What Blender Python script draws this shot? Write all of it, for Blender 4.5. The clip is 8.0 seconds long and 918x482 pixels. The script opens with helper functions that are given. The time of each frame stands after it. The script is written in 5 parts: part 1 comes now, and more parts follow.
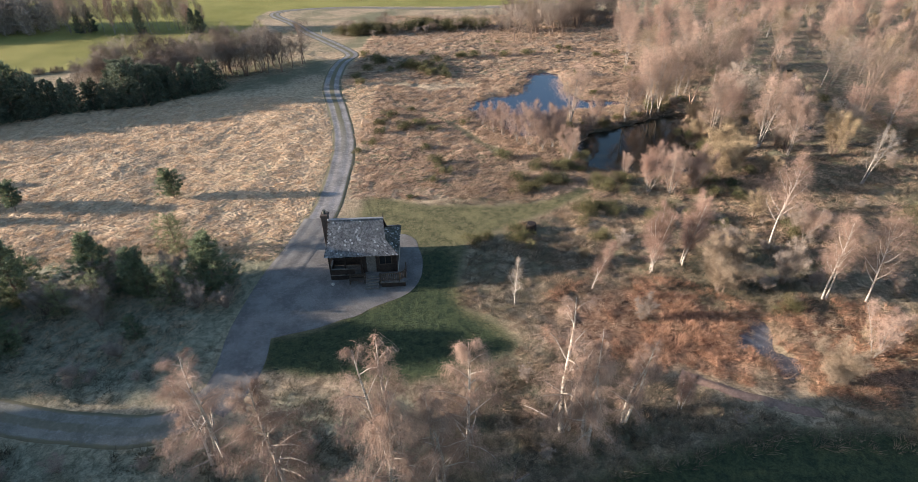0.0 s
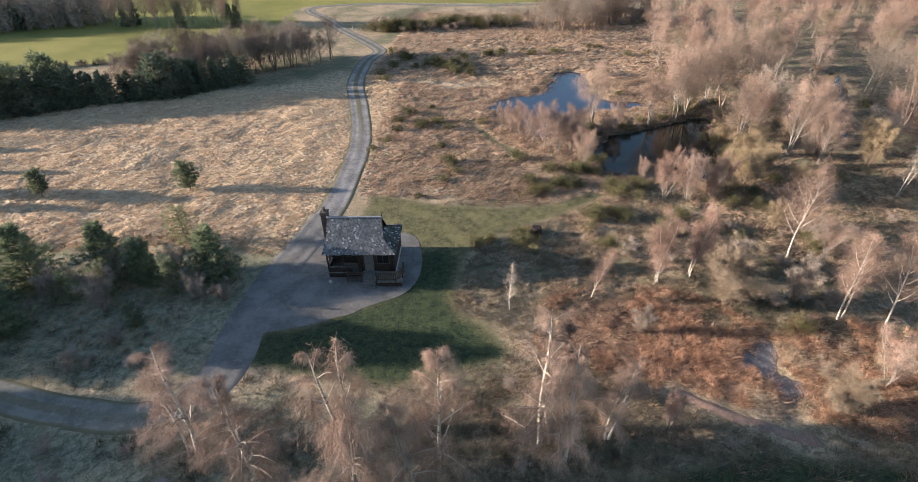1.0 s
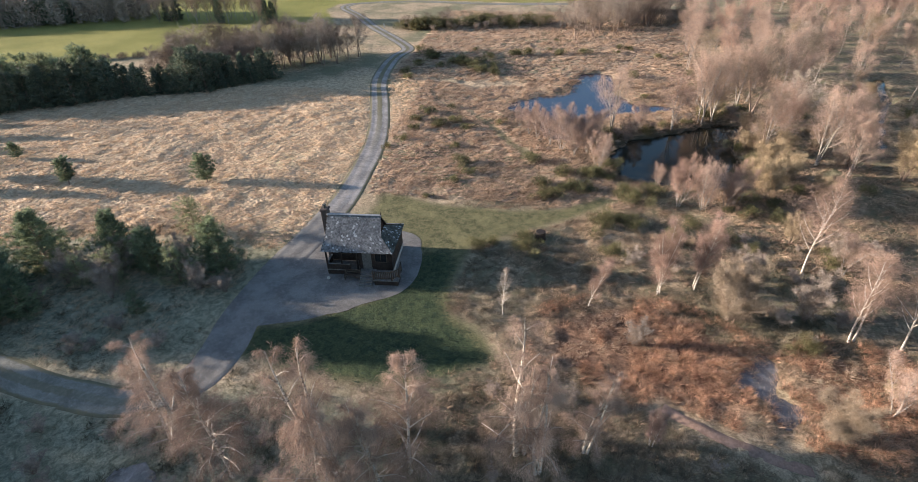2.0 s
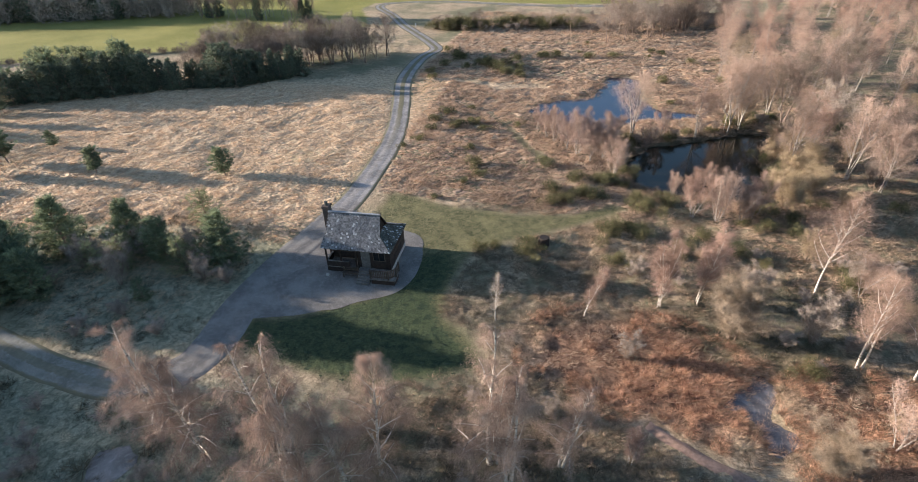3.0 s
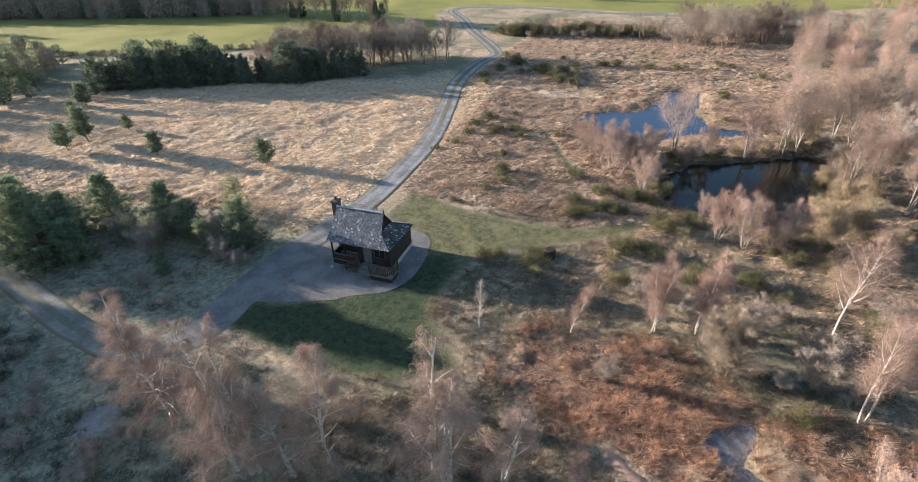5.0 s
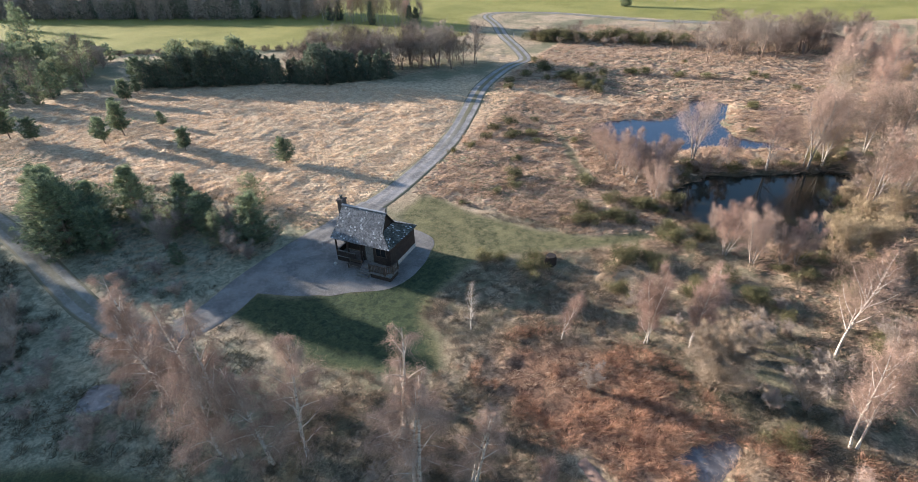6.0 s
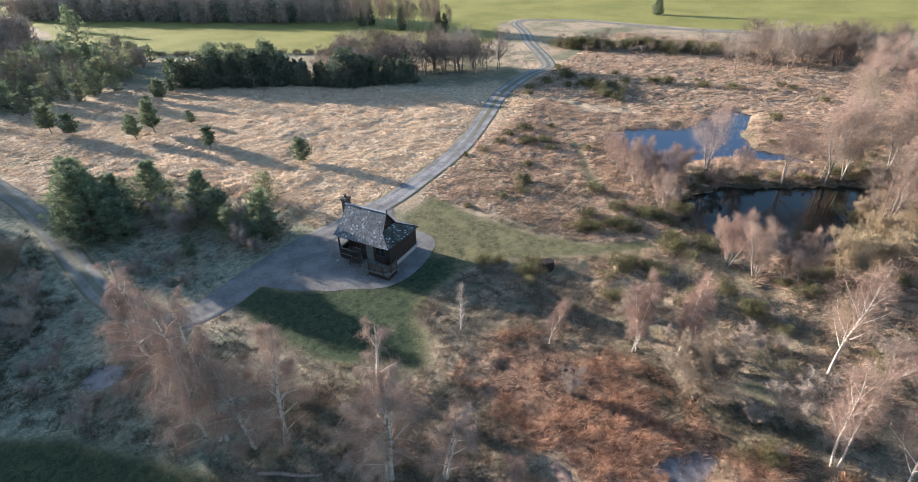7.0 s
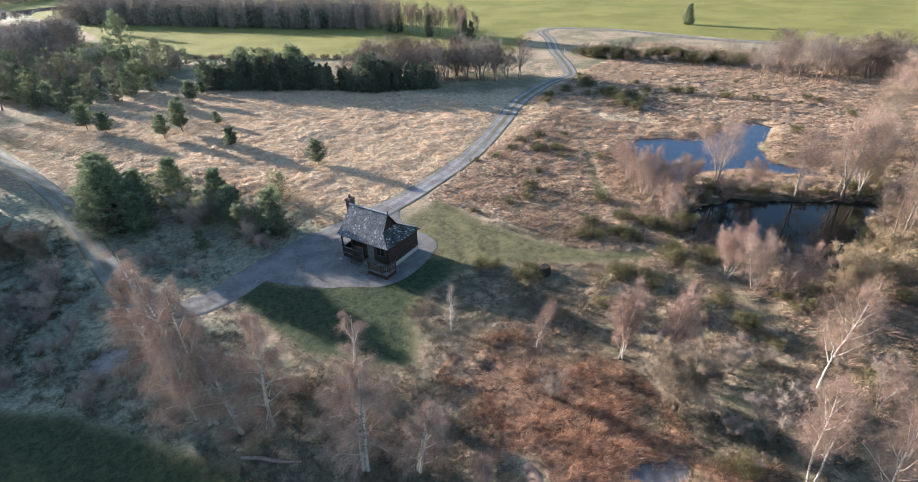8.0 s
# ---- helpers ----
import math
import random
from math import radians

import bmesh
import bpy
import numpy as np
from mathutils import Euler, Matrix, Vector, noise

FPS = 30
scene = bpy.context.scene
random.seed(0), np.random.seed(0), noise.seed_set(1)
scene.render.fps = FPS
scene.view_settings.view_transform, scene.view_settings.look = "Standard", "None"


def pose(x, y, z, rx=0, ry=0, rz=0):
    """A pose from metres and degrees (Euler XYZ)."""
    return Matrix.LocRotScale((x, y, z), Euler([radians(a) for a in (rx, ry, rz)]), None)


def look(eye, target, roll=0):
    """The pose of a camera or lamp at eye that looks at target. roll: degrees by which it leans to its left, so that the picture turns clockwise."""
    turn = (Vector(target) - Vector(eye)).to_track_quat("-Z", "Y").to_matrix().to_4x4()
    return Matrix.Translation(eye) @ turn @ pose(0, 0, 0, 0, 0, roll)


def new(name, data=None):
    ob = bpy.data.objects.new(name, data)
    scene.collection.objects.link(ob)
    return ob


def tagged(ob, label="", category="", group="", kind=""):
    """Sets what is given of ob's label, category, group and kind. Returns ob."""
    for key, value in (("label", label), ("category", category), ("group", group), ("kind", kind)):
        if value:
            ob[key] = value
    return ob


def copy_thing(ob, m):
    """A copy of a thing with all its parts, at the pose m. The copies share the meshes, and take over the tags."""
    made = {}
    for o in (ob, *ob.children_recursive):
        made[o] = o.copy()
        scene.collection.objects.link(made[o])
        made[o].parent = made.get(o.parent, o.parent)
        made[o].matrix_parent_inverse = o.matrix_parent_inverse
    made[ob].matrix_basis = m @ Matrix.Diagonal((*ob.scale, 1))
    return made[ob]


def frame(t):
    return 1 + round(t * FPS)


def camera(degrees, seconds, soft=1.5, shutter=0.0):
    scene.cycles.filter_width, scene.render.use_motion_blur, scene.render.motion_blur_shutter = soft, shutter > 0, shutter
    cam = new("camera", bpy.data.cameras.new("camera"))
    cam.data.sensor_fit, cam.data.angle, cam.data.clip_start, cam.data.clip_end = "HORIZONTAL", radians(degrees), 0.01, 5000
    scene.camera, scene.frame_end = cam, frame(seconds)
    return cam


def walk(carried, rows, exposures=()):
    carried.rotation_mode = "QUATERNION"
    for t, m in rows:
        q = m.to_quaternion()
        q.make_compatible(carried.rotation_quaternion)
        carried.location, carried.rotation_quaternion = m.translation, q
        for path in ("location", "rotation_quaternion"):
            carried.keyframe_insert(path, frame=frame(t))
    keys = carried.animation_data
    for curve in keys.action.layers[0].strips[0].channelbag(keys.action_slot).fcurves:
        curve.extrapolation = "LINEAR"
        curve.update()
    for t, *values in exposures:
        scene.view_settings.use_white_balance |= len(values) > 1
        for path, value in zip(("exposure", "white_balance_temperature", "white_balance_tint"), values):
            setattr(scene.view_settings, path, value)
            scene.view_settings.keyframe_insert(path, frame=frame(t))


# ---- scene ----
cam = camera(82.1, 8.0, soft=0.75)
PATH = [
    (0, (0.301, -0.177, 28.803), (0.263, 1.499, 27.712), -0.9),
    (0.5, (1.934, 0.307, 28.829), (1.829, 1.976, 27.732), -1.1),
    (1, (3.541, 0.763, 28.813), (3.369, 2.425, 27.714), -1.3),
    (1.5, (5.114, 1.194, 28.816), (4.877, 2.847, 27.715), -1.4),
    (3, (9.698, 2.672, 28.728), (9.269, 4.288, 27.63), -1.5),
    (3.5, (11.253, 3.151, 28.735), (10.758, 4.75, 27.641), -1.5),
    (4, (12.853, 3.616, 28.748), (12.29, 5.196, 27.657), -1.6),
    (4.5, (14.455, 4.134, 28.725), (13.825, 5.692, 27.64), -1.7),
    (5, (16.048, 4.671, 28.698), (15.352, 6.205, 27.619), -1.8),
    (6.5, (20.683, 6.076, 28.712), (19.809, 7.535, 27.66), -1.9),
    (7, (22.228, 6.48, 28.744), (21.302, 7.915, 27.703), -1.9),
    (7.5, (23.757, 6.943, 28.789), (22.779, 8.351, 27.759), -1.9),
    (8, (25.253, 7.339, 28.823), (24.228, 8.723, 27.806), -1.9),
]
walk(cam, [(t, look(eye, target, roll)) for t, eye, target, roll in PATH], exposures=[(0.0, 1.58, 6380, 10), (8.0, 1.92, 5860, 8)])

# ---- world, sun ----
SUN_EL, SUN_AZ = radians(11.2), radians(182.6)      # azimuth of the sun, from +x towards +y
world = bpy.data.worlds.new("sky")
scene.world = world
world.use_nodes = True
sky = world.node_tree.nodes.new("ShaderNodeTexSky")
sky.sky_type, sky.sun_disc = "NISHITA", False
sky.sun_elevation, sky.sun_rotation = SUN_EL, radians(90.0) - SUN_AZ
sky.dust_density, sky.air_density, sky.ozone_density = 0.7, 1.0, 2.0
back = world.node_tree.nodes["Background"]
back.inputs["Strength"].default_value = 0.095
world.node_tree.links.new(sky.outputs["Color"], back.inputs["Color"])
to_sun = Vector((math.cos(SUN_EL) * math.cos(SUN_AZ), math.cos(SUN_EL) * math.sin(SUN_AZ), math.sin(SUN_EL)))
sun = new("sun", bpy.data.lights.new("sun", "SUN"))
sun.data.energy, sun.data.angle, sun.data.color = 5.0, radians(0.6), (1.0, 0.86, 0.73)
sun.matrix_world = look(to_sun * 300, (0, 0, 0))


# ---- materials ----
def nodes_of(name):
    m = bpy.data.materials.new(name)
    m.use_nodes = True
    t = m.node_tree
    return m, t, t.nodes["Principled BSDF"]


def node(t, kind, ins=(), **props):
    n = t.nodes.new("ShaderNode" + kind)
    for k, v in props.items():
        if k == "interpolation_type":
            n.interpolation_type = v
        elif k == "data_type":
            n.data_type = v
        elif k == "blend_type":
            n.blend_type = v
        elif k == "operation":
            n.operation = v
        elif k == "attribute_name":
            n.attribute_name = v
    for k, v in (ins.items() if isinstance(ins, dict) else enumerate(ins)):
        s = n.inputs[k]
        if isinstance(v, bpy.types.NodeSocket):
            t.links.new(v, s)
        elif v is not None:
            s.default_value = v
    return n


def rgb(c):
    return (c[0], c[1], c[2], 1.0)


def mixed(t, fac, a, b, how="MIX"):
    n = node(t, "MixRGB", blend_type=how)
    for s, v in zip(n.inputs, (fac, a, b)):
        if isinstance(v, bpy.types.NodeSocket):
            t.links.new(v, s)
        else:
            s.default_value = v if isinstance(v, float) else rgb(v)
    return n.outputs[0]


def speckle(t, scale, detail=4.0, rough=0.6, vec=None, dist=0.0):
    ins = {"Scale": scale, "Detail": detail, "Roughness": rough, "Distortion": dist}
    if vec is None:
        vec = node(t, "NewGeometry").outputs["Position"]
    ins["Vector"] = vec
    return node(t, "TexNoise", ins).outputs["Fac"]


def ranged(t, v, a, b, lo=0.0, hi=1.0):
    return node(t, "MapRange", {0: v, 1: a, 2: b, 3: lo, 4: hi}, interpolation_type="SMOOTHSTEP").outputs[0]


def bumped(t, bsdf, height, dist, strength=0.6):
    t.links.new(node(t, "Bump", {"Strength": strength, "Distance": dist, "Height": height}).outputs[0], bsdf.inputs["Normal"])


def zone(t, name, soft, wobble, w):
    a = node(t, "Attribute", attribute_name=name).outputs["Fac"]
    s = node(t, "Math", {0: w, 1: wobble}, operation="MULTIPLY").outputs[0]
    s = node(t, "Math", {0: s, 1: -0.5 * wobble}, operation="ADD").outputs[0]
    s = node(t, "Math", {0: a, 1: s}, operation="ADD").outputs[0]
    return ranged(t, s, -soft, soft)


def plain(name, a, b, scale, rough=0.85, bump=0.0, metal=0.0, island=0.0, each=0.0, fine=6.0):
    """Two colours mixed by coarse and fine grain; island, each: variation by loose piece and by object."""
    m, t, p = nodes_of(name)
    n1, n2 = speckle(t, scale), speckle(t, scale * fine, 3.0)
    f = node(t, "Math", {0: n1, 1: n2}, operation="ADD").outputs[0]
    col = mixed(t, ranged(t, f, 0.7, 1.3), a, b)
    for amount, src in ((island, "NewGeometry"), (each, "ObjectInfo")):
        if amount:
            r = node(t, src)
            r = r.outputs["Random Per Island"] if src == "NewGeometry" else r.outputs["Random"]
            v = node(t, "MapRange", {0: r, 3: 1.0 - amount, 4: 1.0 + amount}).outputs[0]
            hsv = node(t, "HueSaturation", {"Value": v, "Color": col})
            col = hsv.outputs[0]
    t.links.new(col, p.inputs["Base Color"])
    p.inputs["Roughness"].default_value, p.inputs["Metallic"].default_value = rough, metal
    p.inputs["Specular IOR Level"].default_value = 0.25
    if bump:
        bumped(t, p, f, bump)
    return m


def leafy(name, a, b, scale=0.35, rough=0.9, island=0.35, each=0.18, through_light=0.0):
    """Leaves, needles, blades and twigs; thin ones let some light through."""
    m = plain(name, a, b, scale, rough, 0.0, 0.0, island, each)
    if through_light:
        t = m.node_tree
        p = t.nodes["Principled BSDF"]
        thin = node(t, "BsdfTranslucent", {"Color": p.inputs["Base Color"].links[0].from_socket})
        both = node(t, "MixShader", {0: through_light, 1: p.outputs[0], 2: thin.outputs[0]})
        t.links.new(both.outputs[0], t.nodes["Material Output"].inputs["Surface"])
    return m


def make_ground():
    m, t, p = nodes_of("rough_grassland")
    big, mid, small, tiny = speckle(t, 0.06, 4.0), speckle(t, 0.35, 5.0), speckle(t, 1.6, 5.0, 0.7, None, 0.6), speckle(t, 9.0, 4.0, 0.7)
    dry = mixed(t, ranged(t, small, 0.36, 0.62), (0.25, 0.185, 0.122), (0.55, 0.42, 0.29))
    dry = mixed(t, ranged(t, mid, 0.45, 0.70), dry, (0.38, 0.285, 0.19))
    glade = mixed(t, ranged(t, small, 0.36, 0.64), (0.19, 0.195, 0.135), (0.40, 0.375, 0.27))
    moss = mixed(t, small, (0.11, 0.115, 0.07), (0.27, 0.24, 0.155))
    base = mixed(t, ranged(t, big, 0.40, 0.62), dry, moss)
    straw = mixed(t, ranged(t, small, 0.34, 0.62), (0.33, 0.245, 0.155), (0.60, 0.455, 0.305))
    straw = mixed(t, ranged(t, big, 0.52, 0.72), straw, (0.43, 0.345, 0.215))
    base = mixed(t, zone(t, "meadow", 3.0, 6.0, mid), base, straw)
    heath = mixed(t, ranged(t, small, 0.35, 0.65), (0.15, 0.118, 0.08), (0.43, 0.325, 0.22))
    base = mixed(t, zone(t, "wood", 4.0, 6.0, mid), base, mixed(t, ranged(t, mid, 0.4, 0.65), heath, moss))
    base = mixed(t, zone(t, "glade", 2.0, 5.0, mid), base, glade)
    rust = mixed(t, ranged(t, small, 0.35, 0.65), (0.13, 0.075, 0.05), (0.34, 0.20, 0.13))
    base = mixed(t, zone(t, "rust", 2.0, 5.0, mid), base, rust)
    lawn = mixed(t, ranged(t, small, 0.3, 0.7), (0.075, 0.082, 0.042), (0.21, 0.185, 0.10))
    lawn = mixed(t, ranged(t, mid, 0.42, 0.72), lawn, (0.23, 0.205, 0.105))
    base = mixed(t, zone(t, "lawn", 0.7, 1.6, small), base, lawn)
    # mown lawn: the shade lying on it is put into this dark green
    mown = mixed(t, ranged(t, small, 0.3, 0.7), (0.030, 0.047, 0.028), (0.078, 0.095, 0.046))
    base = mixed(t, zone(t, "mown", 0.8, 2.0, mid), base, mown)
    field = mixed(t, ranged(t, big, 0.3, 0.7), (0.20, 0.195, 0.058), (0.315, 0.285, 0.095))
    field = mixed(t, mixed(t, tiny, (0, 0, 0), (0.5, 0.5, 0.5)), field, (0.215, 0.20, 0.062))
    base = mixed(t, zone(t, "field", 1.0, 3.0, mid), base, field)
    mud = mixed(t, small, (0.055, 0.050, 0.033), (0.16, 0.135, 0.09))
    base = mixed(t, zone(t, "pond", 0.8, 1.6, mid), base, mud)
    base = mixed(t, 0.35, base, mixed(t, ranged(t, tiny, 0.3, 0.7), (0.1, 0.1, 0.1), (0.9, 0.9, 0.9)), "OVERLAY")
    t.links.new(base, p.inputs["Base Color"])
    p.inputs["Roughness"].default_value, p.inputs["Specular IOR Level"].default_value = 0.95, 0.1
    h = node(t, "Math", {0: small, 1: tiny}, operation="ADD").outputs[0]
    bumped(t, p, h, 0.30, 0.8)
    return m


def make_gravel(name, a, b, c):
    m, t, p = nodes_of(name)
    u = node(t, "Attribute", attribute_name="across").outputs["Fac"]
    green = node(t, "Attribute", attribute_name="middle").outputs["Fac"]
    mid, small, tiny = speckle(t, 0.5, 4.0), speckle(t, 3.0, 5.0), speckle(t, 25.0, 3.0)
    col = mixed(t, ranged(t, mid, 0.35, 0.68), a, b)
    col = mixed(t, ranged(t, small, 0.45, 0.85), col, c)
    col = mixed(t, 0.4, col, mixed(t, ranged(t, tiny, 0.3, 0.7), (0.15, 0.15, 0.15), (0.9, 0.9, 0.9)), "OVERLAY")
    grass = mixed(t, small, (0.08, 0.078, 0.045), (0.21, 0.18, 0.115))
    ua = node(t, "Math", {0: u}, operation="ABSOLUTE").outputs[0]
    ua = node(t, "Math", {0: ua, 1: node(t, "Math", {0: small, 1: 0.35}, operation="MULTIPLY").outputs[0]}, operation="ADD").outputs[0]
    mid_f = node(t, "Math", {0: ranged(t, ua, 0.54, 0.38), 1: green}, operation="MULTIPLY").outputs[0]
    col = mixed(t, mid_f, col, grass)
    col = mixed(t, ranged(t, ua, 1.0, 1.18), col, grass)
    t.links.new(col, p.inputs["Base Color"])
    p.inputs["Roughness"].default_value, p.inputs["Specular IOR Level"].default_value = 0.9, 0.2
    bumped(t, p, tiny, 0.02, 0.5)
    return m


def make_water(name, colour, gloss):
    m, t, p = nodes_of(name)
    p.inputs["Base Color"].default_value = rgb(colour)
    p.inputs["Specular IOR Level"].default_value = gloss
    p.inputs["Roughness"].default_value, p.inputs["IOR"].default_value = 0.04, 1.33
    bumped(t, p, speckle(t, 0.8, 2.0), 0.02, 0.12)
    return m


def make_birch_bark(name, pale, dark):
    m, t, p = nodes_of(name)
    pos = node(t, "NewGeometry").outputs["Position"]
    mp = node(t, "Mapping", {"Vector": pos, "Scale": (1.5, 1.5, 7.0)}).outputs[0]
    n = speckle(t, 1.2, 5.0, 0.7, mp)
    col = mixed(t, ranged(t, n, 0.52, 0.60), pale, dark)
    t.links.new(col, p.inputs["Base Color"])
    p.inputs["Roughness"].default_value = 0.75
    bumped(t, p, n, 0.02, 0.5)
    return m


def make_muddy():
    m, t, p = nodes_of("muddy_water_with_painted_sky")
    n = speckle(t, 1.5, 4.0)
    # mud colour raised to a pale grey that paints in reflected sky
    t.links.new(mixed(t, ranged(t, n, 0.4, 0.65), (0.11, 0.10, 0.10), (0.21, 0.19, 0.19)), p.inputs["Base Color"])
    p.inputs["Roughness"].default_value = 0.12
    bumped(t, p, n, 0.03, 0.3)
    return m


MUDDY = make_muddy()
PEATY = make_water("peaty_dark_water", (0.016, 0.017, 0.012), 0.4)
LANE_GRAVEL = make_gravel("grassy_lane_gravel", (0.14, 0.136, 0.115), (0.22, 0.21, 0.18), (0.28, 0.265, 0.235))
YARD_GRAVEL = make_gravel("grey_yard_gravel", (0.125, 0.115, 0.108), (0.195, 0.182, 0.17), (0.23, 0.215, 0.20))
WOOD_BARK = make_birch_bark("grey_birch_bark", (0.29, 0.25, 0.215), (0.11, 0.085, 0.07))
GROUND, GRAVEL, WATER, BIRCH_BARK = make_ground(), make_gravel("pale_track_gravel", (0.165, 0.150, 0.140), (0.275, 0.252, 0.240), (0.38, 0.352, 0.338)), make_water("still_open_water", (0.022, 0.032, 0.062), 0.9), make_birch_bark("silver_birch_bark", (0.50, 0.44, 0.375), (0.11, 0.085, 0.07))
TWIGS = leafy("birch_twigs", (0.245, 0.166, 0.130), (0.405, 0.285, 0.224))
TWIGS_NEAR = leafy("fine_birch_twigs", (0.25, 0.168, 0.128), (0.43, 0.305, 0.236))
TWIGS_OLIVE = leafy("olive_willow_twigs", (0.16, 0.12, 0.08), (0.29, 0.22, 0.15))
TWIGS_RED = leafy("young_birch_twigs", (0.235, 0.148, 0.112), (0.40, 0.265, 0.208))
TWIGS_GREY = leafy("grey_twigs", (0.24, 0.19, 0.155), (0.38, 0.31, 0.255))
TWIGS_GOLD = leafy("willow_twigs", (0.21, 0.155, 0.095), (0.35, 0.265, 0.165))
TWIGS_BROWN = leafy("brown_birch_twigs", (0.185, 0.120, 0.090), (0.32, 0.215, 0.165))
TWIGS_TAN = leafy("tan_willow_twigs", (0.20, 0.148, 0.102), (0.345, 0.262, 0.185))
LIMB = plain("limb_bark", (0.16, 0.11, 0.085), (0.30, 0.22, 0.17), 2.0, 0.9, 0.02)
NEEDLES = leafy("pine_needles", (0.10, 0.13, 0.085), (0.27, 0.30, 0.17), through_light=0.3)
NEEDLES_PALE = leafy("pale_pine_needles", (0.14, 0.15, 0.085), (0.33, 0.34, 0.19), through_light=0.3)
SPRUCE = leafy("spruce_needles", (0.075, 0.095, 0.070), (0.185, 0.205, 0.14), through_light=0.3)
GORSE = leafy("gorse_spines", (0.060, 0.062, 0.032), (0.20, 0.175, 0.082), through_light=0.2)
TWIGS_DARK = leafy("dark_alder_twigs", (0.115, 0.085, 0.068), (0.235, 0.175, 0.138))
DRY = leafy("dry_grass_blades", (0.29, 0.195, 0.135), (0.555, 0.40, 0.285), 0.5, 0.85, 0.2, 0.0, 0.3)
STRAW = leafy("pale_grass_blades", (0.44, 0.305, 0.20), (0.70, 0.52, 0.36), 0.5, 0.85, 0.16, 0.0, 0.3)
STRAW_DULL = leafy("dull_grass_heads", (0.40, 0.275, 0.175), (0.64, 0.46, 0.305), 0.8, 0.9, 0.08, 0.0)
HEATH = leafy("heath_litter", (0.17, 0.115, 0.078), (0.46, 0.325, 0.22), 0.5, 0.9, 0.35, 0.0)
OLIVE = leafy("olive_rough_turf", (0.115, 0.115, 0.055), (0.29, 0.255, 0.135), 0.5, 0.9, 0.3, 0.0)
BRACKEN = leafy("dead_bracken", (0.20, 0.100, 0.066), (0.61, 0.365, 0.235), 0.4, 0.9, 0.45, 0.0, 0.25)
SEDGE = leafy("dark_sedge", (0.09, 0.075, 0.05), (0.25, 0.19, 0.13), 0.4, 0.9, 0.35, 0.0)
DARK_HEATHER = leafy("dark_heather", (0.055, 0.056, 0.038), (0.17, 0.145, 0.095), 0.5, 0.9, 0.35, 0.0)
SAGE = leafy("grey_green_grass", (0.21, 0.205, 0.145), (0.44, 0.405, 0.295), 0.5, 0.9, 0.3, 0.0)
# turf of the front lawn, its shade included in the colour
TURF_SHADED = leafy("short_shaded_turf", (0.028, 0.044, 0.026), (0.076, 0.090, 0.044), 0.5, 0.9, 0.3, 0.0)


# ---- building helpers ----
def vnoise(x, y, scale, seed=0):
    """Smooth value noise between 0 and 1."""
    x, y = np.asarray(x, float) / scale + 1000.0, np.asarray(y, float) / scale + 1000.0
    ix, iy = np.floor(x).astype(np.int64), np.floor(y).astype(np.int64)
    fx, fy = x - ix, y - iy
    fx, fy = fx * fx * (3 - 2 * fx), fy * fy * (3 - 2 * fy)

    def lattice(a, b):
        n = (a * 374761393 + b * 668265263 + seed * 974634777) & 0xFFFFFFFF
        n = ((n ^ (n >> 13)) * 1274126177) & 0xFFFFFFFF
        return ((n ^ (n >> 16)) & 0xFFFF) / 65535.0

    a, b = lattice(ix, iy), lattice(ix + 1, iy)
    c, d = lattice(ix, iy + 1), lattice(ix + 1, iy + 1)
    return (a * (1 - fx) + b * fx) * (1 - fy) + (c * (1 - fx) + d * fx) * fy


def inside(poly, x, y):
    """Signed distance to a polygon's edge, positive inside."""
    x, y = np.asarray(x, float), np.asarray(y, float)
    best, odd = np.full(x.shape, 1e9), np.zeros(x.shape, bool)
    for (ax, ay), (bx, by) in zip(poly, poly[1:] + poly[:1]):
        ex, ey = bx - ax, by - ay
        s = np.clip(((x - ax) * ex + (y - ay) * ey) / (ex * ex + ey * ey), 0, 1)
        best = np.minimum(best, np.hypot(x - ax - s * ex, y - ay - s * ey))
        if by != ay:
            odd ^= ((ay > y) != (by > y)) & (x < (y - ay) / (by - ay) * ex + ax)
    return np.where(odd, best, -best)


def smooth_line(points, step):
    """Catmull-Rom through the points, resampled."""
    p = [Vector((*q, 0)) for q in points]
    p = [2 * p[0] - p[1]] + p + [2 * p[-1] - p[-2]]
    out = []
    for a, b, c, d in zip(p, p[1:], p[2:], p[3:]):
        n = max(2, int((c - b).length / step))
        for i in range(n):
            s = i / n
            q = 0.5 * (2 * b + (c - a) * s + (2 * a - 5 * b + 4 * c - d) * s ** 2 + (3 * b - a - 3 * c + d) * s ** 3)
            out.append((q.x, q.y))
    return out + [points[-1]]


def near_line(line, x, y):
    """Distance to an open line."""
    best = np.full(np.shape(x), 1e9)
    for (ax, ay), (bx, by) in zip(line, line[1:]):
        ex, ey = bx - ax, by - ay
        s = np.clip(((x - ax) * ex + (y - ay) * ey) / (ex * ex + ey * ey + 1e-9), 0, 1)
        best = np.minimum(best, np.hypot(x - ax - s * ex, y - ay - s * ey))
    return best


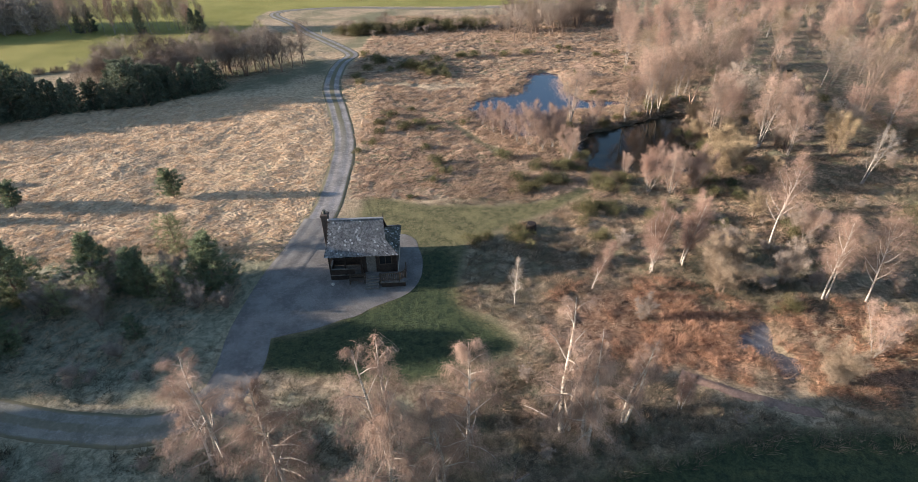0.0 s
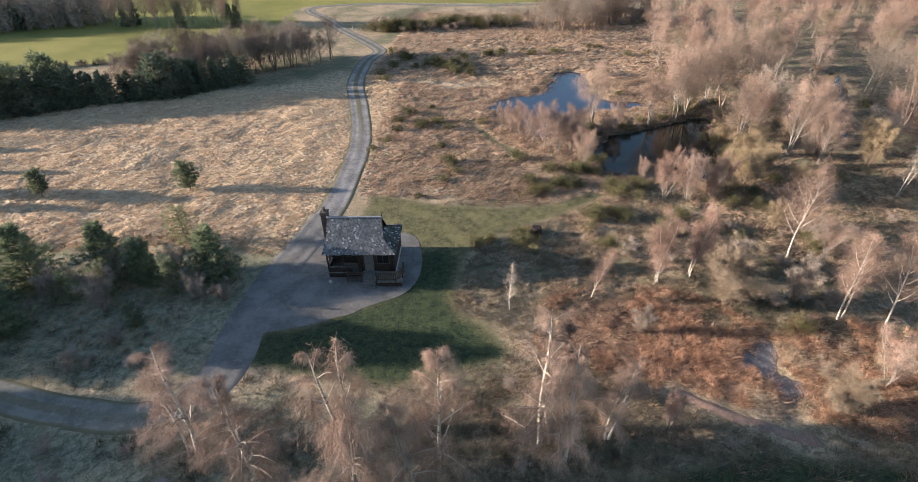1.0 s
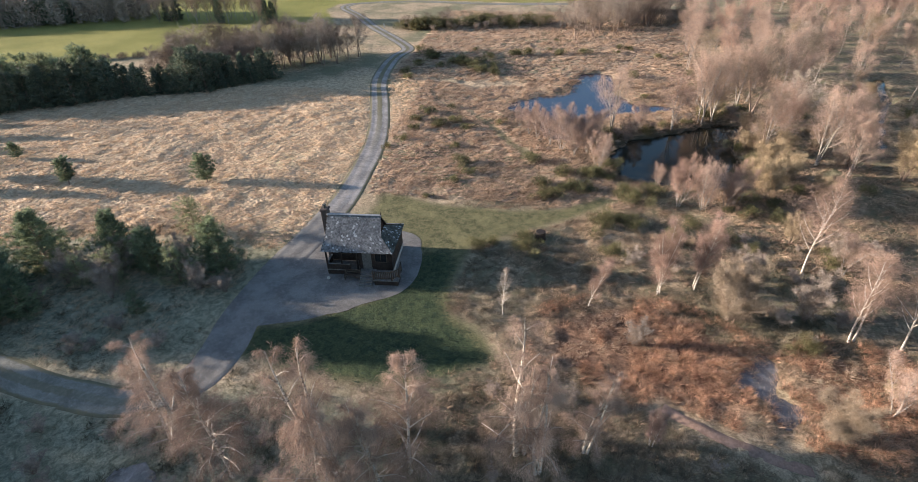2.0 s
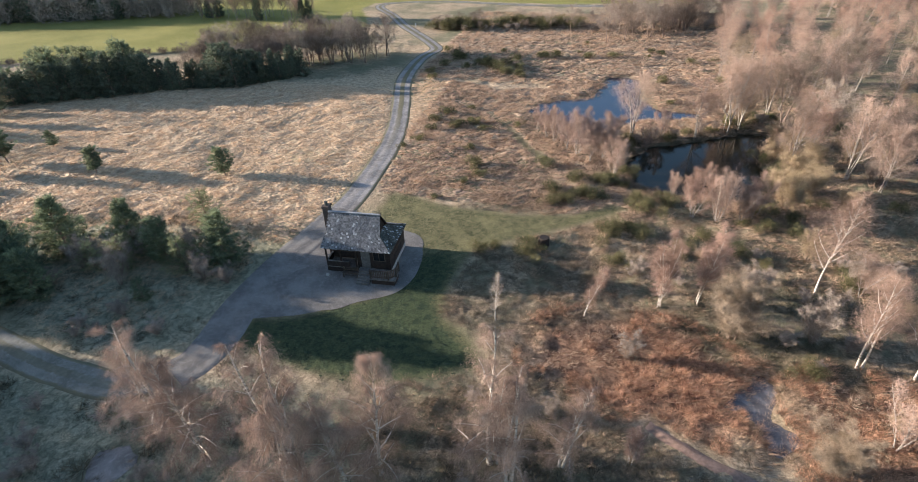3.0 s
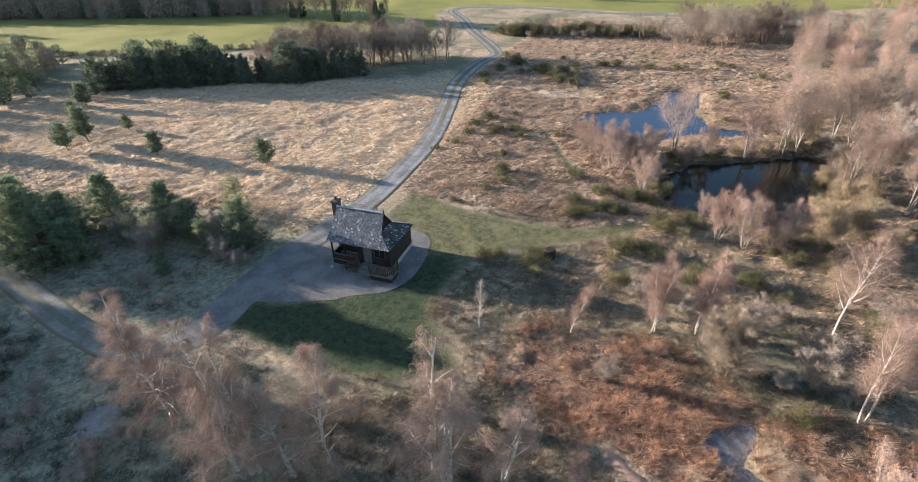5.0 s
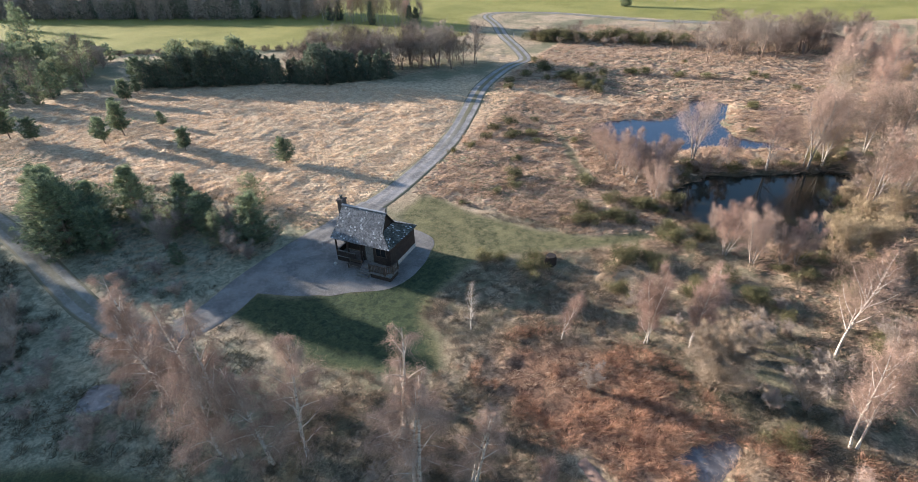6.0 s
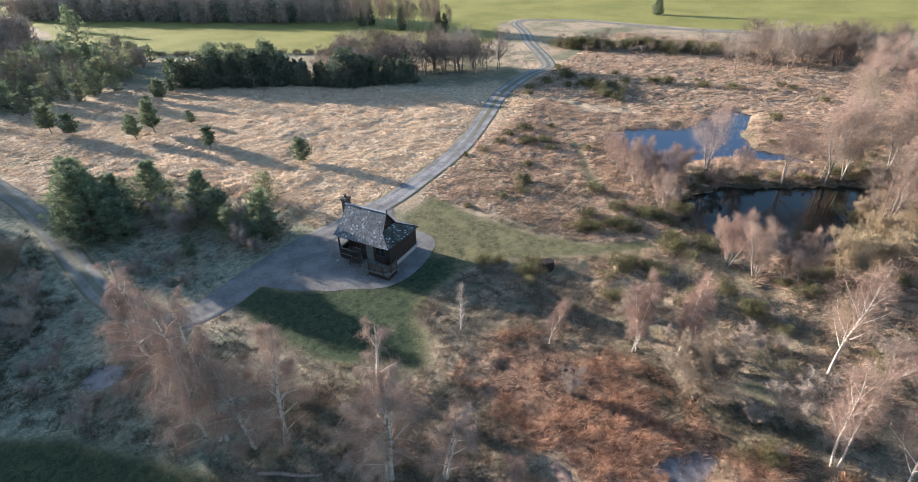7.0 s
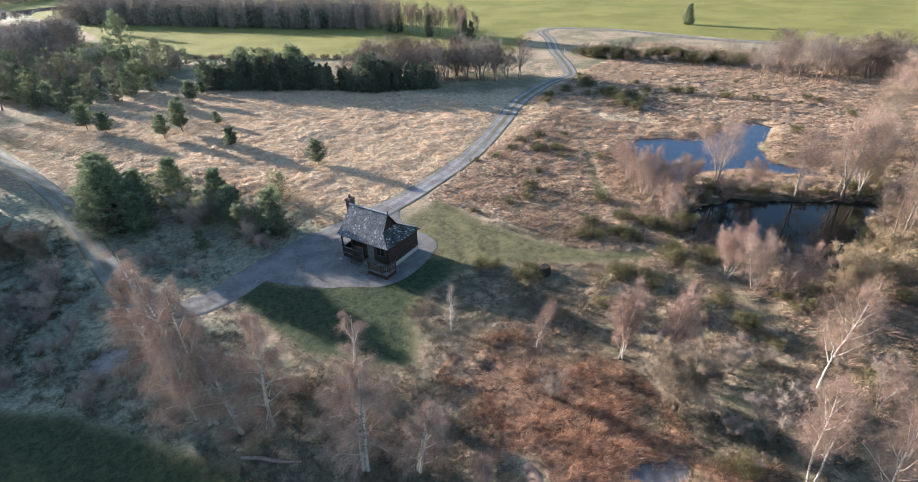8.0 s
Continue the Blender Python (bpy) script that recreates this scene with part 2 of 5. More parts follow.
def raw_mesh(name, v, f, mat, smooth=False):
    """A mesh from arrays of corners and of triangles or quads."""
    v, f = np.asarray(v, np.float32), np.asarray(f, np.int32)
    me = bpy.data.meshes.new(name)
    k = f.shape[1]
    me.vertices.add(len(v))
    me.vertices.foreach_set("co", v.ravel())
    me.loops.add(f.size)
    me.loops.foreach_set("vertex_index", f.ravel())
    me.polygons.add(len(f))
    me.polygons.foreach_set("loop_start", np.arange(0, f.size, k, dtype=np.int32))
    me.polygons.foreach_set("loop_total", np.full(len(f), k, np.int32))
    me.polygons.foreach_set("use_smooth", np.full(len(f), smooth))
    me.materials.append(mat)
    me.update(calc_edges=True)
    return me


def attribute(me, name, values):
    me.attributes.new(name, "FLOAT", "POINT").data.foreach_set("value", np.asarray(values, np.float32).ravel())


def part(name, shape, mat, parent=None, label=""):
    """Links a bmesh or a mesh as one object under a thing or a part."""
    if isinstance(shape, bmesh.types.BMesh):
        me = bpy.data.meshes.new(name)
        shape.to_mesh(me)
        shape.free()
        me.materials.append(mat)
    else:
        me = shape
    ob = new(name, me)
    ob.parent = parent
    return tagged(ob, label)


def boxes(items, bevel=0.0):
    """A bmesh of boxes, each (x0, y0, z0, x1, y1, z1)."""
    bm = bmesh.new()
    for x0, y0, z0, x1, y1, z1 in items:
        bmesh.ops.create_cube(bm, size=1.0, matrix=Matrix.LocRotScale(((x0 + x1) / 2, (y0 + y1) / 2, (z0 + z1) / 2), None, (x1 - x0, y1 - y0, z1 - z0)))
    if bevel:
        bmesh.ops.bevel(bm, geom=bm.edges[:], offset=bevel, segments=1, affect="EDGES")
    return bm


def slab(corners, thick):
    """A bmesh of one plate with the given corners, in order, thickened along its normal downwards."""
    bm = bmesh.new()
    top = [bm.verts.new(c) for c in corners]
    n = (Vector(corners[1]) - Vector(corners[0])).cross(Vector(corners[2]) - Vector(corners[0])).normalized()
    low = [bm.verts.new(Vector(c) - n * thick) for c in corners]
    bm.faces.new(top), bm.faces.new(low[::-1])
    for i in range(len(top)):
        j = (i + 1) % len(top)
        bm.faces.new((top[j], top[i], low[i], low[j]))
    return bm


# ---- plan ----
ROAD = smooth_line([(-25.0, 21.7), (-21.4, 21.5), (-18.6, 22.4), (-16.9, 24.6), (-16.7, 27.6), (-17.2, 31.4), (-17.0, 37.6), (-16.2, 43.3), (-15.7, 48.5), (-15.6, 53.1), (-16.5, 64.5),
                    (-18.0, 72.8), (-20.9, 83), (-24.8, 95.8), (-26.3, 107), (-26.3, 114), (-25.4, 119.4), (-27.6, 124), (-33.5, 132.6), (-41, 143), (-49.2, 156.5),
                    (-57.2, 167.3), (-58.3, 173.2), (-54, 177.2), (-38, 180.5), (-12, 177), (10, 178)], 1.0)
LANE = smooth_line([(-110, 30), (-95, 29.2), (-78.7, 28.4), (-67, 28), (-53.2, 26.8), (-41.3, 24.7), (-35.0, 23.4), (-28, 22.0), (-24.6, 21.7)], 1.0)
HOLLOW = [(-18.2, 16.2), (-17.2, 16.9), (-15.8, 17.0), (-15.0, 16.3), (-15.2, 15.2), (-16.2, 14.9), (-17.4, 15.3)]
FOOTPATH = smooth_line([(15.6, 26.8), (16.8, 25.9), (19.4, 24.5), (22, 23.5), (23.6, 23.2)], 0.8)
YARD = [(-17.4, 29.5), (-15.1, 30.2), (-13.2, 31.0), (-11.1, 31.7), (-9.2, 32.8), (-7.7, 33.8), (-6.2, 34.8), (-4.9, 35.9), (-4.3, 37.2), (-4.1, 38.8), (-4.3, 41.5), (-4.8, 43.6),
        (-5.7, 45.2), (-7.5, 45.8), (-10.5, 46.2), (-13.0, 47.2), (-14.6, 48.6), (-16.6, 45), (-17.6, 38)]
LAWN = [(-15.6, 30.2), (-15.4, 26.6), (-11.7, 26.0), (-8.1, 25.6), (-3.9, 25.3), (1.1, 27.2), (4.9, 29.2), (3.2, 32.0), (0.2, 34.2), (-0.2, 38.5), (0.6, 43.4), (5.0, 47.0), (10, 50.0),
        (15.5, 55.0), (13.0, 56.0), (8.5, 52.6), (3.5, 51.6), (-5, 52.0), (-9, 53.6), (-12.2, 53.6), (-12.0, 47.6), (-9, 45), (-5, 42), (-6, 36), (-11, 32)]
# part of the lawn painted shade-dark; FRONT takes the same colour
MOWN_SHADED = [(-15.6, 30.2), (-15.4, 26.6), (-11.7, 26.0), (-8.1, 25.6), (-3.9, 25.3), (1.1, 27.2), (4.4, 29.0), (2.4, 31.6), (0.2, 33.4), (-1.0, 35.6), (-0.6, 38), (-0.4, 41), (-2.0, 43.6), (-5, 42), (-6, 36), (-11, 32)]
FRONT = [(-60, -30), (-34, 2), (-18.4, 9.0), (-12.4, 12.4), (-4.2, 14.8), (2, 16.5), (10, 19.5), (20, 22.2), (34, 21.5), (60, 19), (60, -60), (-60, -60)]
PATCH = [(-7.2, 82.6), (-5.6, 81.6), (0.2, 74.2), (3.2, 68.8), (6.6, 65.0), (4.8, 64.4), (1.4, 68.4), (-1.4, 73.8)]
GLADE = [(-52, 27), (-40, 26), (-30, 24), (-22, 23), (-18, 26), (-18, 40), (-24, 42), (-34, 41), (-44, 39.5), (-54, 34)]
THICKET = [(-47, 27.5), (-40, 27), (-30, 28.5), (-22, 30.5), (-19.6, 34), (-20, 38.5), (-24, 40), (-32, 39.5), (-42, 38), (-50, 34)]
WEST_TURF = [(-62, 26.5), (-48, 25.6), (-36, 23.2), (-29, 22.0), (-22, 21.6), (-18.6, 25), (-14.6, 24.4), (-2, 23.6), (-1, 15), (-14, -20), (-70, -20)]
UNDER = [(-2, 23.8), (1, 25.6), (5, 28), (9, 30), (13, 27.5), (20, 23.5), (34, 22.5), (34, 20), (20, 20.5), (10, 18.5), (2, 15.5), (-2, 14.5)]
# grass under the cabin's long shadow, darkened here by colour
CABIN_SHADE = [(-0.4, 34.6), (3, 33.2), (7, 34.0), (11, 36), (13, 40), (12, 43.8), (6, 44.4), (1.4, 43.4), (0.4, 39)]
BRUSH = [(9, 36.8), (16, 36.2), (24, 34.5), (27, 30), (30, 60), (22, 58), (15, 45), (11, 41)]
SCRUB = [(-18.5, 22), (-17.5, 14), (-12, 4), (-60, -30), (-140, 0), (-140, 26.5), (-60, 25.5), (-40, 22.5), (-27, 18.5), (-20, 15.8)]
FIELD = [(-1500, 140), (-420, 120), (-199, 93.8), (-150, 76), (-132, 80.5), (-118.6, 90.5), (-97, 103), (-78, 111.4), (-65, 120), (-55, 130), (-50, 140), (-56, 154), (-62, 165), (-62, 176), (-39, 182.5), (-4, 180), (30, 185), (80, 215), (300, 260), (1500, 320), (1500, 2600), (-1500, 2600)]
RUST = [(6.6, 34.2), (7.0, 30.8), (9, 28.4), (13.5, 27.8), (19, 26.5), (22, 27), (21.8, 31), (22.4, 33.5), (19.5, 36.2), (15, 37.6), (10.5, 36.8)]
RUST_E = [(24.6, 33.4), (28, 33.8), (34, 33), (37, 28), (33, 24), (27, 24.6), (24.8, 25.6), (25, 29)]
WOOD = [(25, 73), (27, 82), (28, 100), (31, 114), (38, 144), (52, 168), (90, 205), (220, 230), (260, 100), (80, 30), (48, 20), (27, 30), (28, 60)]
POND_W = [(1.6, 80.6), (0.9, 84.5), (1.2, 87.8), (4.2, 89.6), (7.6, 91.2), (10.2, 93.6), (10.8, 99), (12.0, 104), (15.2, 105.4), (17.6, 104.0), (18.0, 99), (17.6, 94), (19.4, 88.6), (24.2, 87.8), (26.2, 86.2),
          (22, 84.4), (18, 84.0), (14, 81), (11.4, 76.6), (9.4, 72.8), (7.6, 72.6), (5.8, 76.6), (3.8, 79.4)]
POND_E = [(14.9, 61.9), (14.5, 67.4), (15.3, 70.4), (19.0, 74.0), (23.5, 75.8), (26.6, 77.9), (31.4, 80.9), (33.4, 79.8), (32.4, 77.0), (31.5, 73.0), (30.6, 66.2), (30.2, 62.0), (27.6, 59.6), (24.2, 60.2), (20.6, 60.0), (17.4, 60.6)]
MEADOW = [(-100, 42), (-60, 41), (-40, 41), (-20, 42), (-17.5, 47), (-17.2, 60), (-22, 80), (-27, 100), (-44, 92), (-66, 80), (-84, 71), (-104, 60)]
DITCH = [(48.8, 73), (50.4, 73), (53.2, 80), (60.2, 94.5), (64.2, 106), (62.8, 106), (58.8, 94.5), (51.8, 80.4)]
PUDDLE = [(23.3, 32.5), (24.4, 31.9), (24.0, 30.5), (23.4, 28.9), (24.4, 28.4), (24.3, 27.2), (22.9, 26.6), (22.6, 27.6), (22.0, 28.6), (21.7, 29.3), (20.9, 29.8), (22.0, 30.8)]
HEATHER = [(21, 33.6), (25, 33.4), (30.5, 34.2), (32, 38), (31, 43), (26, 44.5), (21.5, 41.5), (19, 37)]
RIVER = [(-288, 50), (-294, 95), (-303, 121), (-312, 150), (-330, 180), (-372, 190), (-350, 150), (-342, 118), (-334, 85), (-330, 50)]
PONDS = ((POND_W, -0.30, 4.0), (POND_E, -0.48, 1.7), (DITCH, -0.5, 1.5), (PUDDLE, -0.22, 2.2), (RIVER, -0.8, 6.0))


def height(x, y):
    """The lie of the land."""
    x, y = np.asarray(x, float), np.asarray(y, float)
    out = np.maximum(np.maximum(-66 - x, x - 96), np.maximum(8 - y, y - 124))
    fine = np.clip(1 - out / 14.0, 0, 1)
    h = 0.55 * (vnoise(x, y, 16, 1) - 0.5) * np.clip(1 - out / 120.0, 0.2, 1) + fine * (0.30 * (vnoise(x, y, 5.0, 2) - 0.5) + 0.14 * (vnoise(x, y, 1.7, 3) - 0.5))
    h = h + fine * (0.42 - 0.22 * np.clip(inside(MEADOW, x, y) / 3.0, 0, 1)) * np.clip(vnoise(x, y, 1.15, 7) * 0.6 + vnoise(x, y, 0.7, 11) * 0.55 - 0.45, 0, 1)
    d = np.minimum(np.minimum(np.minimum(near_line(ROAD, x, y), near_line(LANE, x, y)), 3.0 - inside(HOLLOW, x, y)) - 1.6, -inside(YARD, x, y))
    calm = np.clip(d / 4.0, 0, 1)
    lawn = np.clip(-np.maximum(np.maximum(inside(LAWN, x, y), inside(FRONT, x, y)), inside(WEST_TURF, x, y)) / 2.0, 0.15, 1)
    fields = np.clip(-inside(FIELD, x, y) / 10.0, 0.25, 1)
    h = h * calm * lawn * fields - 0.03
    for poly, level, bank in PONDS:
        s = inside(poly, x, y) + 1.4 * (vnoise(x, y, 2.6, 13) - 0.5)
        w = np.clip((s + bank * 0.5) / bank, 0, 1)
        w = w * w * (3 - 2 * w)
        h = h * (1 - w) + (level - (0.2 if poly is PUDDLE else 0.45)) * w
    return h


def level_at(x, y):
    return float(height(np.array([x]), np.array([y]))[0])


def graded(lo, hi, step, far_lo, far_hi):
    """Grid lines: even between lo and hi, then ever wider."""
    mid = list(np.arange(lo, hi + 1e-6, step))
    out, s = [], step
    while (out[-1] if out else mid[-1]) < far_hi:
        s *= 1.10
        out.append((out[-1] if out else mid[-1]) + s)
    low, s = [], step
    while (low[-1] if low else mid[0]) > far_lo:
        s *= 1.10
        low.append((low[-1] if low else mid[0]) - s)
    return np.array(low[::-1] + mid + out)


# ---- ground, road, water ----
gx, gy = graded(-66, 96, 0.48, -2600, 2600), graded(8, 124, 0.48, -1500, 3800)
GX, GY = np.meshgrid(gx, gy)
GX, GY = GX.ravel(), GY.ravel()
nx = len(gx)
quad = (np.arange(len(gy) - 1)[:, None] * nx + np.arange(nx - 1)[None, :]).ravel()
ground_mesh = raw_mesh("ground", np.stack([GX, GY, height(GX, GY)], 1), np.stack([quad, quad + 1, quad + nx + 1, quad + nx], 1), GROUND, True)
for label, polys in (("lawn", (LAWN, FRONT, PATCH)), ("mown", (MOWN_SHADED, FRONT)), ("glade", (GLADE, WEST_TURF)), ("field", (FIELD,)), ("meadow", (MEADOW,)), ("rust", (RUST, RUST_E)), ("wood", (WOOD, SCRUB, UNDER, CABIN_SHADE, BRUSH, HEATHER)), ("pond", (POND_W, POND_E, DITCH))):
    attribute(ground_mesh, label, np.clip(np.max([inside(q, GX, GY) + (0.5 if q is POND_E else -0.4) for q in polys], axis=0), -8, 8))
tagged(new("ground", ground_mesh), "rough tussocky winter grassland with mown lawn and green fields beyond", "ground", kind="structure")


def track(name, line, width, z, label, grassy, mat=GRAVEL, verge=1.0):
    """A gravel track with two worn ruts and a crowned middle."""
    us = np.linspace(-1.15, 1.15, 13)
    p = np.array(line)
    d = np.gradient(p, axis=0)
    d /= np.linalg.norm(d, axis=1)[:, None]
    side = np.stack([d[:, 1], -d[:, 0]], 1)
    v, acr, mid = [], [], []
    for i in range(len(p)):
        w = width(p[i]) / 2 * (1 + 0.10 * (vnoise(p[i, 0], p[i, 1], 3.5, 9) - 0.5))
        for u in us:
            q = p[i] + side[i] * u * w
            rut = -0.03 * math.exp(-((abs(u) - 0.52) / 0.2) ** 2) - 0.06 * max(0, abs(u) - 0.95) / 0.2
            v.append((q[0], q[1], z + rut + 0.012 * (vnoise(q[0], q[1], 0.9, 4) - 0.5)))
            acr.append(u * verge)
            mid.append(grassy(p[i]))
    n = len(us)
    k = (np.arange(len(p) - 1)[:, None] * n + np.arange(n - 1)[None, :]).ravel()
    me = raw_mesh(name, v, np.stack([k, k + 1, k + n + 1, k + n], 1), mat, True)
    attribute(me, "across", acr), attribute(me, "middle", mid)
    return tagged(new(name, me), label, "track", kind="structure")


bend = min(range(len(ROAD)), key=lambda i: abs(ROAD[i][1] - 49.0))
turn = min(range(len(ROAD)), key=lambda i: abs(ROAD[i][0] + 17.6) + abs(ROAD[i][1] - 23.4))
track("lane", ROAD[:turn + 1], lambda q: 2.4, 0.030, "gravel bend of the lane under the birches", lambda q: 0.4, LANE_GRAVEL)
track("road", ROAD[turn:bend + 1], lambda q: 3.0, 0.034, "grey gravel drive along the yard", lambda q: 0.0, YARD_GRAVEL, 0.75)
track("road", ROAD[bend:], lambda q: 2.8, 0.034, "pale gravel farm track with two worn wheel ruts", lambda q: min(1.0, max(0.0, (q[1] - 62) / 20)))
track("lane", LANE, lambda q: 2.25, 0.026, "grassy gravel lane with two pale wheel ruts", lambda q: 0.65, LANE_GRAVEL)
path_mat = plain("trodden_earth", (0.17, 0.11, 0.085), (0.28, 0.185, 0.145), 1.2, 0.95, 0.03)


def sheet(name, poly, z, mat, label, category, wobble=0.0, raise_by=None):
    """A flat piece of ground with a soft natural outline."""
    bm = bmesh.new()
    line = smooth_line(poly + [poly[0]], 0.5)[:-1]
    vs = []
    for i, (x, y) in enumerate(line):
        vs.append(bm.verts.new((x + wobble * (vnoise(x, y, 1.1, 5) - 0.5), y + wobble * (vnoise(x, y, 1.1, 6) - 0.5), z)))
    f = bm.faces.new(vs)
    bmesh.ops.triangulate(bm, faces=[f])
    bm.normal_update()
    if bm.faces[:][0].normal.z < 0:
        bmesh.ops.reverse_faces(bm, faces=bm.faces[:])
    ob = part(name, bm, mat)
    return tagged(ob, label, category, kind="structure")


yard = sheet("pavement", YARD, -0.012, YARD_GRAVEL, "grey gravel yard round the cabin", "gravel yard", 0.3)
attribute(yard.data, "across", np.full(len(yard.data.vertices), 0.6)), attribute(yard.data, "middle", np.zeros(len(yard.data.vertices)))


hollow = sheet("pavement", HOLLOW, 0.0, GRAVEL, "pale bare patch of gravel under the birches", "gravel", 1.6)
attribute(hollow.data, "across", np.full(len(hollow.data.vertices), 0.6)), attribute(hollow.data, "middle", np.zeros(len(hollow.data.vertices)))


def water(poly, z, label, mat=WATER):
    xs = [q[0] for q in poly]
    ys = [q[1] for q in poly]
    cx, cy = sum(xs) / len(xs), sum(ys) / len(ys)
    by = 1.3 if mat == MUDDY else 1.12
    grown = [(cx + (x - cx) * by, cy + (y - cy) * (1.2 if mat == MUDDY else by)) for x, y in poly]
    return sheet("water", grown, z, mat, label, "pond", 0.5)


water(POND_W, -0.30, "still moorland pond mirroring the blue sky")
water(POND_E, -0.48, "dark sunken pond under a steep bank", PEATY)
water(DITCH, -0.5, "narrow dark ditch water among trees", PEATY)
water(PUDDLE, -0.22, "shallow boggy puddle in the bracken", MUDDY)
water(RIVER, -0.8, "distant pale river beyond the trees", make_water("rippled_river_water", (0.03, 0.035, 0.05), 0.5))

# trodden path, following the ground
fp = np.array(FOOTPATH)
fd = np.gradient(fp, axis=0)
fd /= np.linalg.norm(fd, axis=1)[:, None]
fv = []
for q, d in zip(fp, fd):
    for u in (-0.9, -0.45, 0, 0.45, 0.9):
        x, y = q[0] + d[1] * u * (0.30 + 0.3 * vnoise(q[0], q[1], 2.0, 8)), q[1] - d[0] * u * 0.45
        fv.append((x, y, level_at(x, y) + 0.09 - 0.09 * abs(u)))
k = (np.arange(len(fp) - 1)[:, None] * 5 + np.arange(4)[None, :]).ravel()
tagged(new("footpath", raw_mesh("footpath", fv, np.stack([k, k + 1, k + 6, k + 5], 1), path_mat, True)), "pinkish trodden earth footpath through the bracken", "footpath", kind="structure")


# ---- trees and shrubs ----
def tube(points, radii, sides):
    """Corners and quads of a tapered tube along a line."""
    p, r = np.asarray(points, float), np.asarray(radii, float)
    d = np.gradient(p, axis=0)
    d /= np.linalg.norm(d, axis=1)[:, None] + 1e-9
    ref = np.where(np.abs(d[:, 2:3]) > 0.9, np.array([[1.0, 0, 0]]), np.array([[0, 0, 1.0]]))
    a = np.cross(d, ref)
    a /= np.linalg.norm(a, axis=1)[:, None] + 1e-9
    b = np.cross(d, a)
    th = np.arange(sides) * 2 * math.pi / sides
    v = p[:, None] + r[:, None, None] * (a[:, None] * np.cos(th)[None, :, None] + b[:, None] * np.sin(th)[None, :, None])
    i = np.arange(len(p) - 1)[:, None] * sides
    j = np.arange(sides)[None, :]
    jn = (j + 1) % sides
    return v.reshape(-1, 3), np.stack([i + j, i + jn, i + sides + jn, i + sides + j], -1).reshape(-1, 4)


def joined(tubes):
    vs, fs, n = [], [], 0
    for v, f in tubes:
        vs.append(v)
        fs.append(f + n)
        n += len(v)
    return np.concatenate(vs), np.concatenate(fs)


def slivers(base, way, width, rng):
    """Thin tapering blades or twigs, one triangle each."""
    side = np.cross(way, rng.normal(size=way.shape))
    side *= (np.asarray(width) / (np.linalg.norm(side, axis=1) + 1e-9))[:, None] * 0.5
    v = np.stack([base - side, base + side, base + way], 1).reshape(-1, 3)
    return v, np.arange(len(v)).reshape(-1, 3)


def turned(d, amount, rng):
    d = d + rng.normal(size=3) * amount
    return d / np.linalg.norm(d)


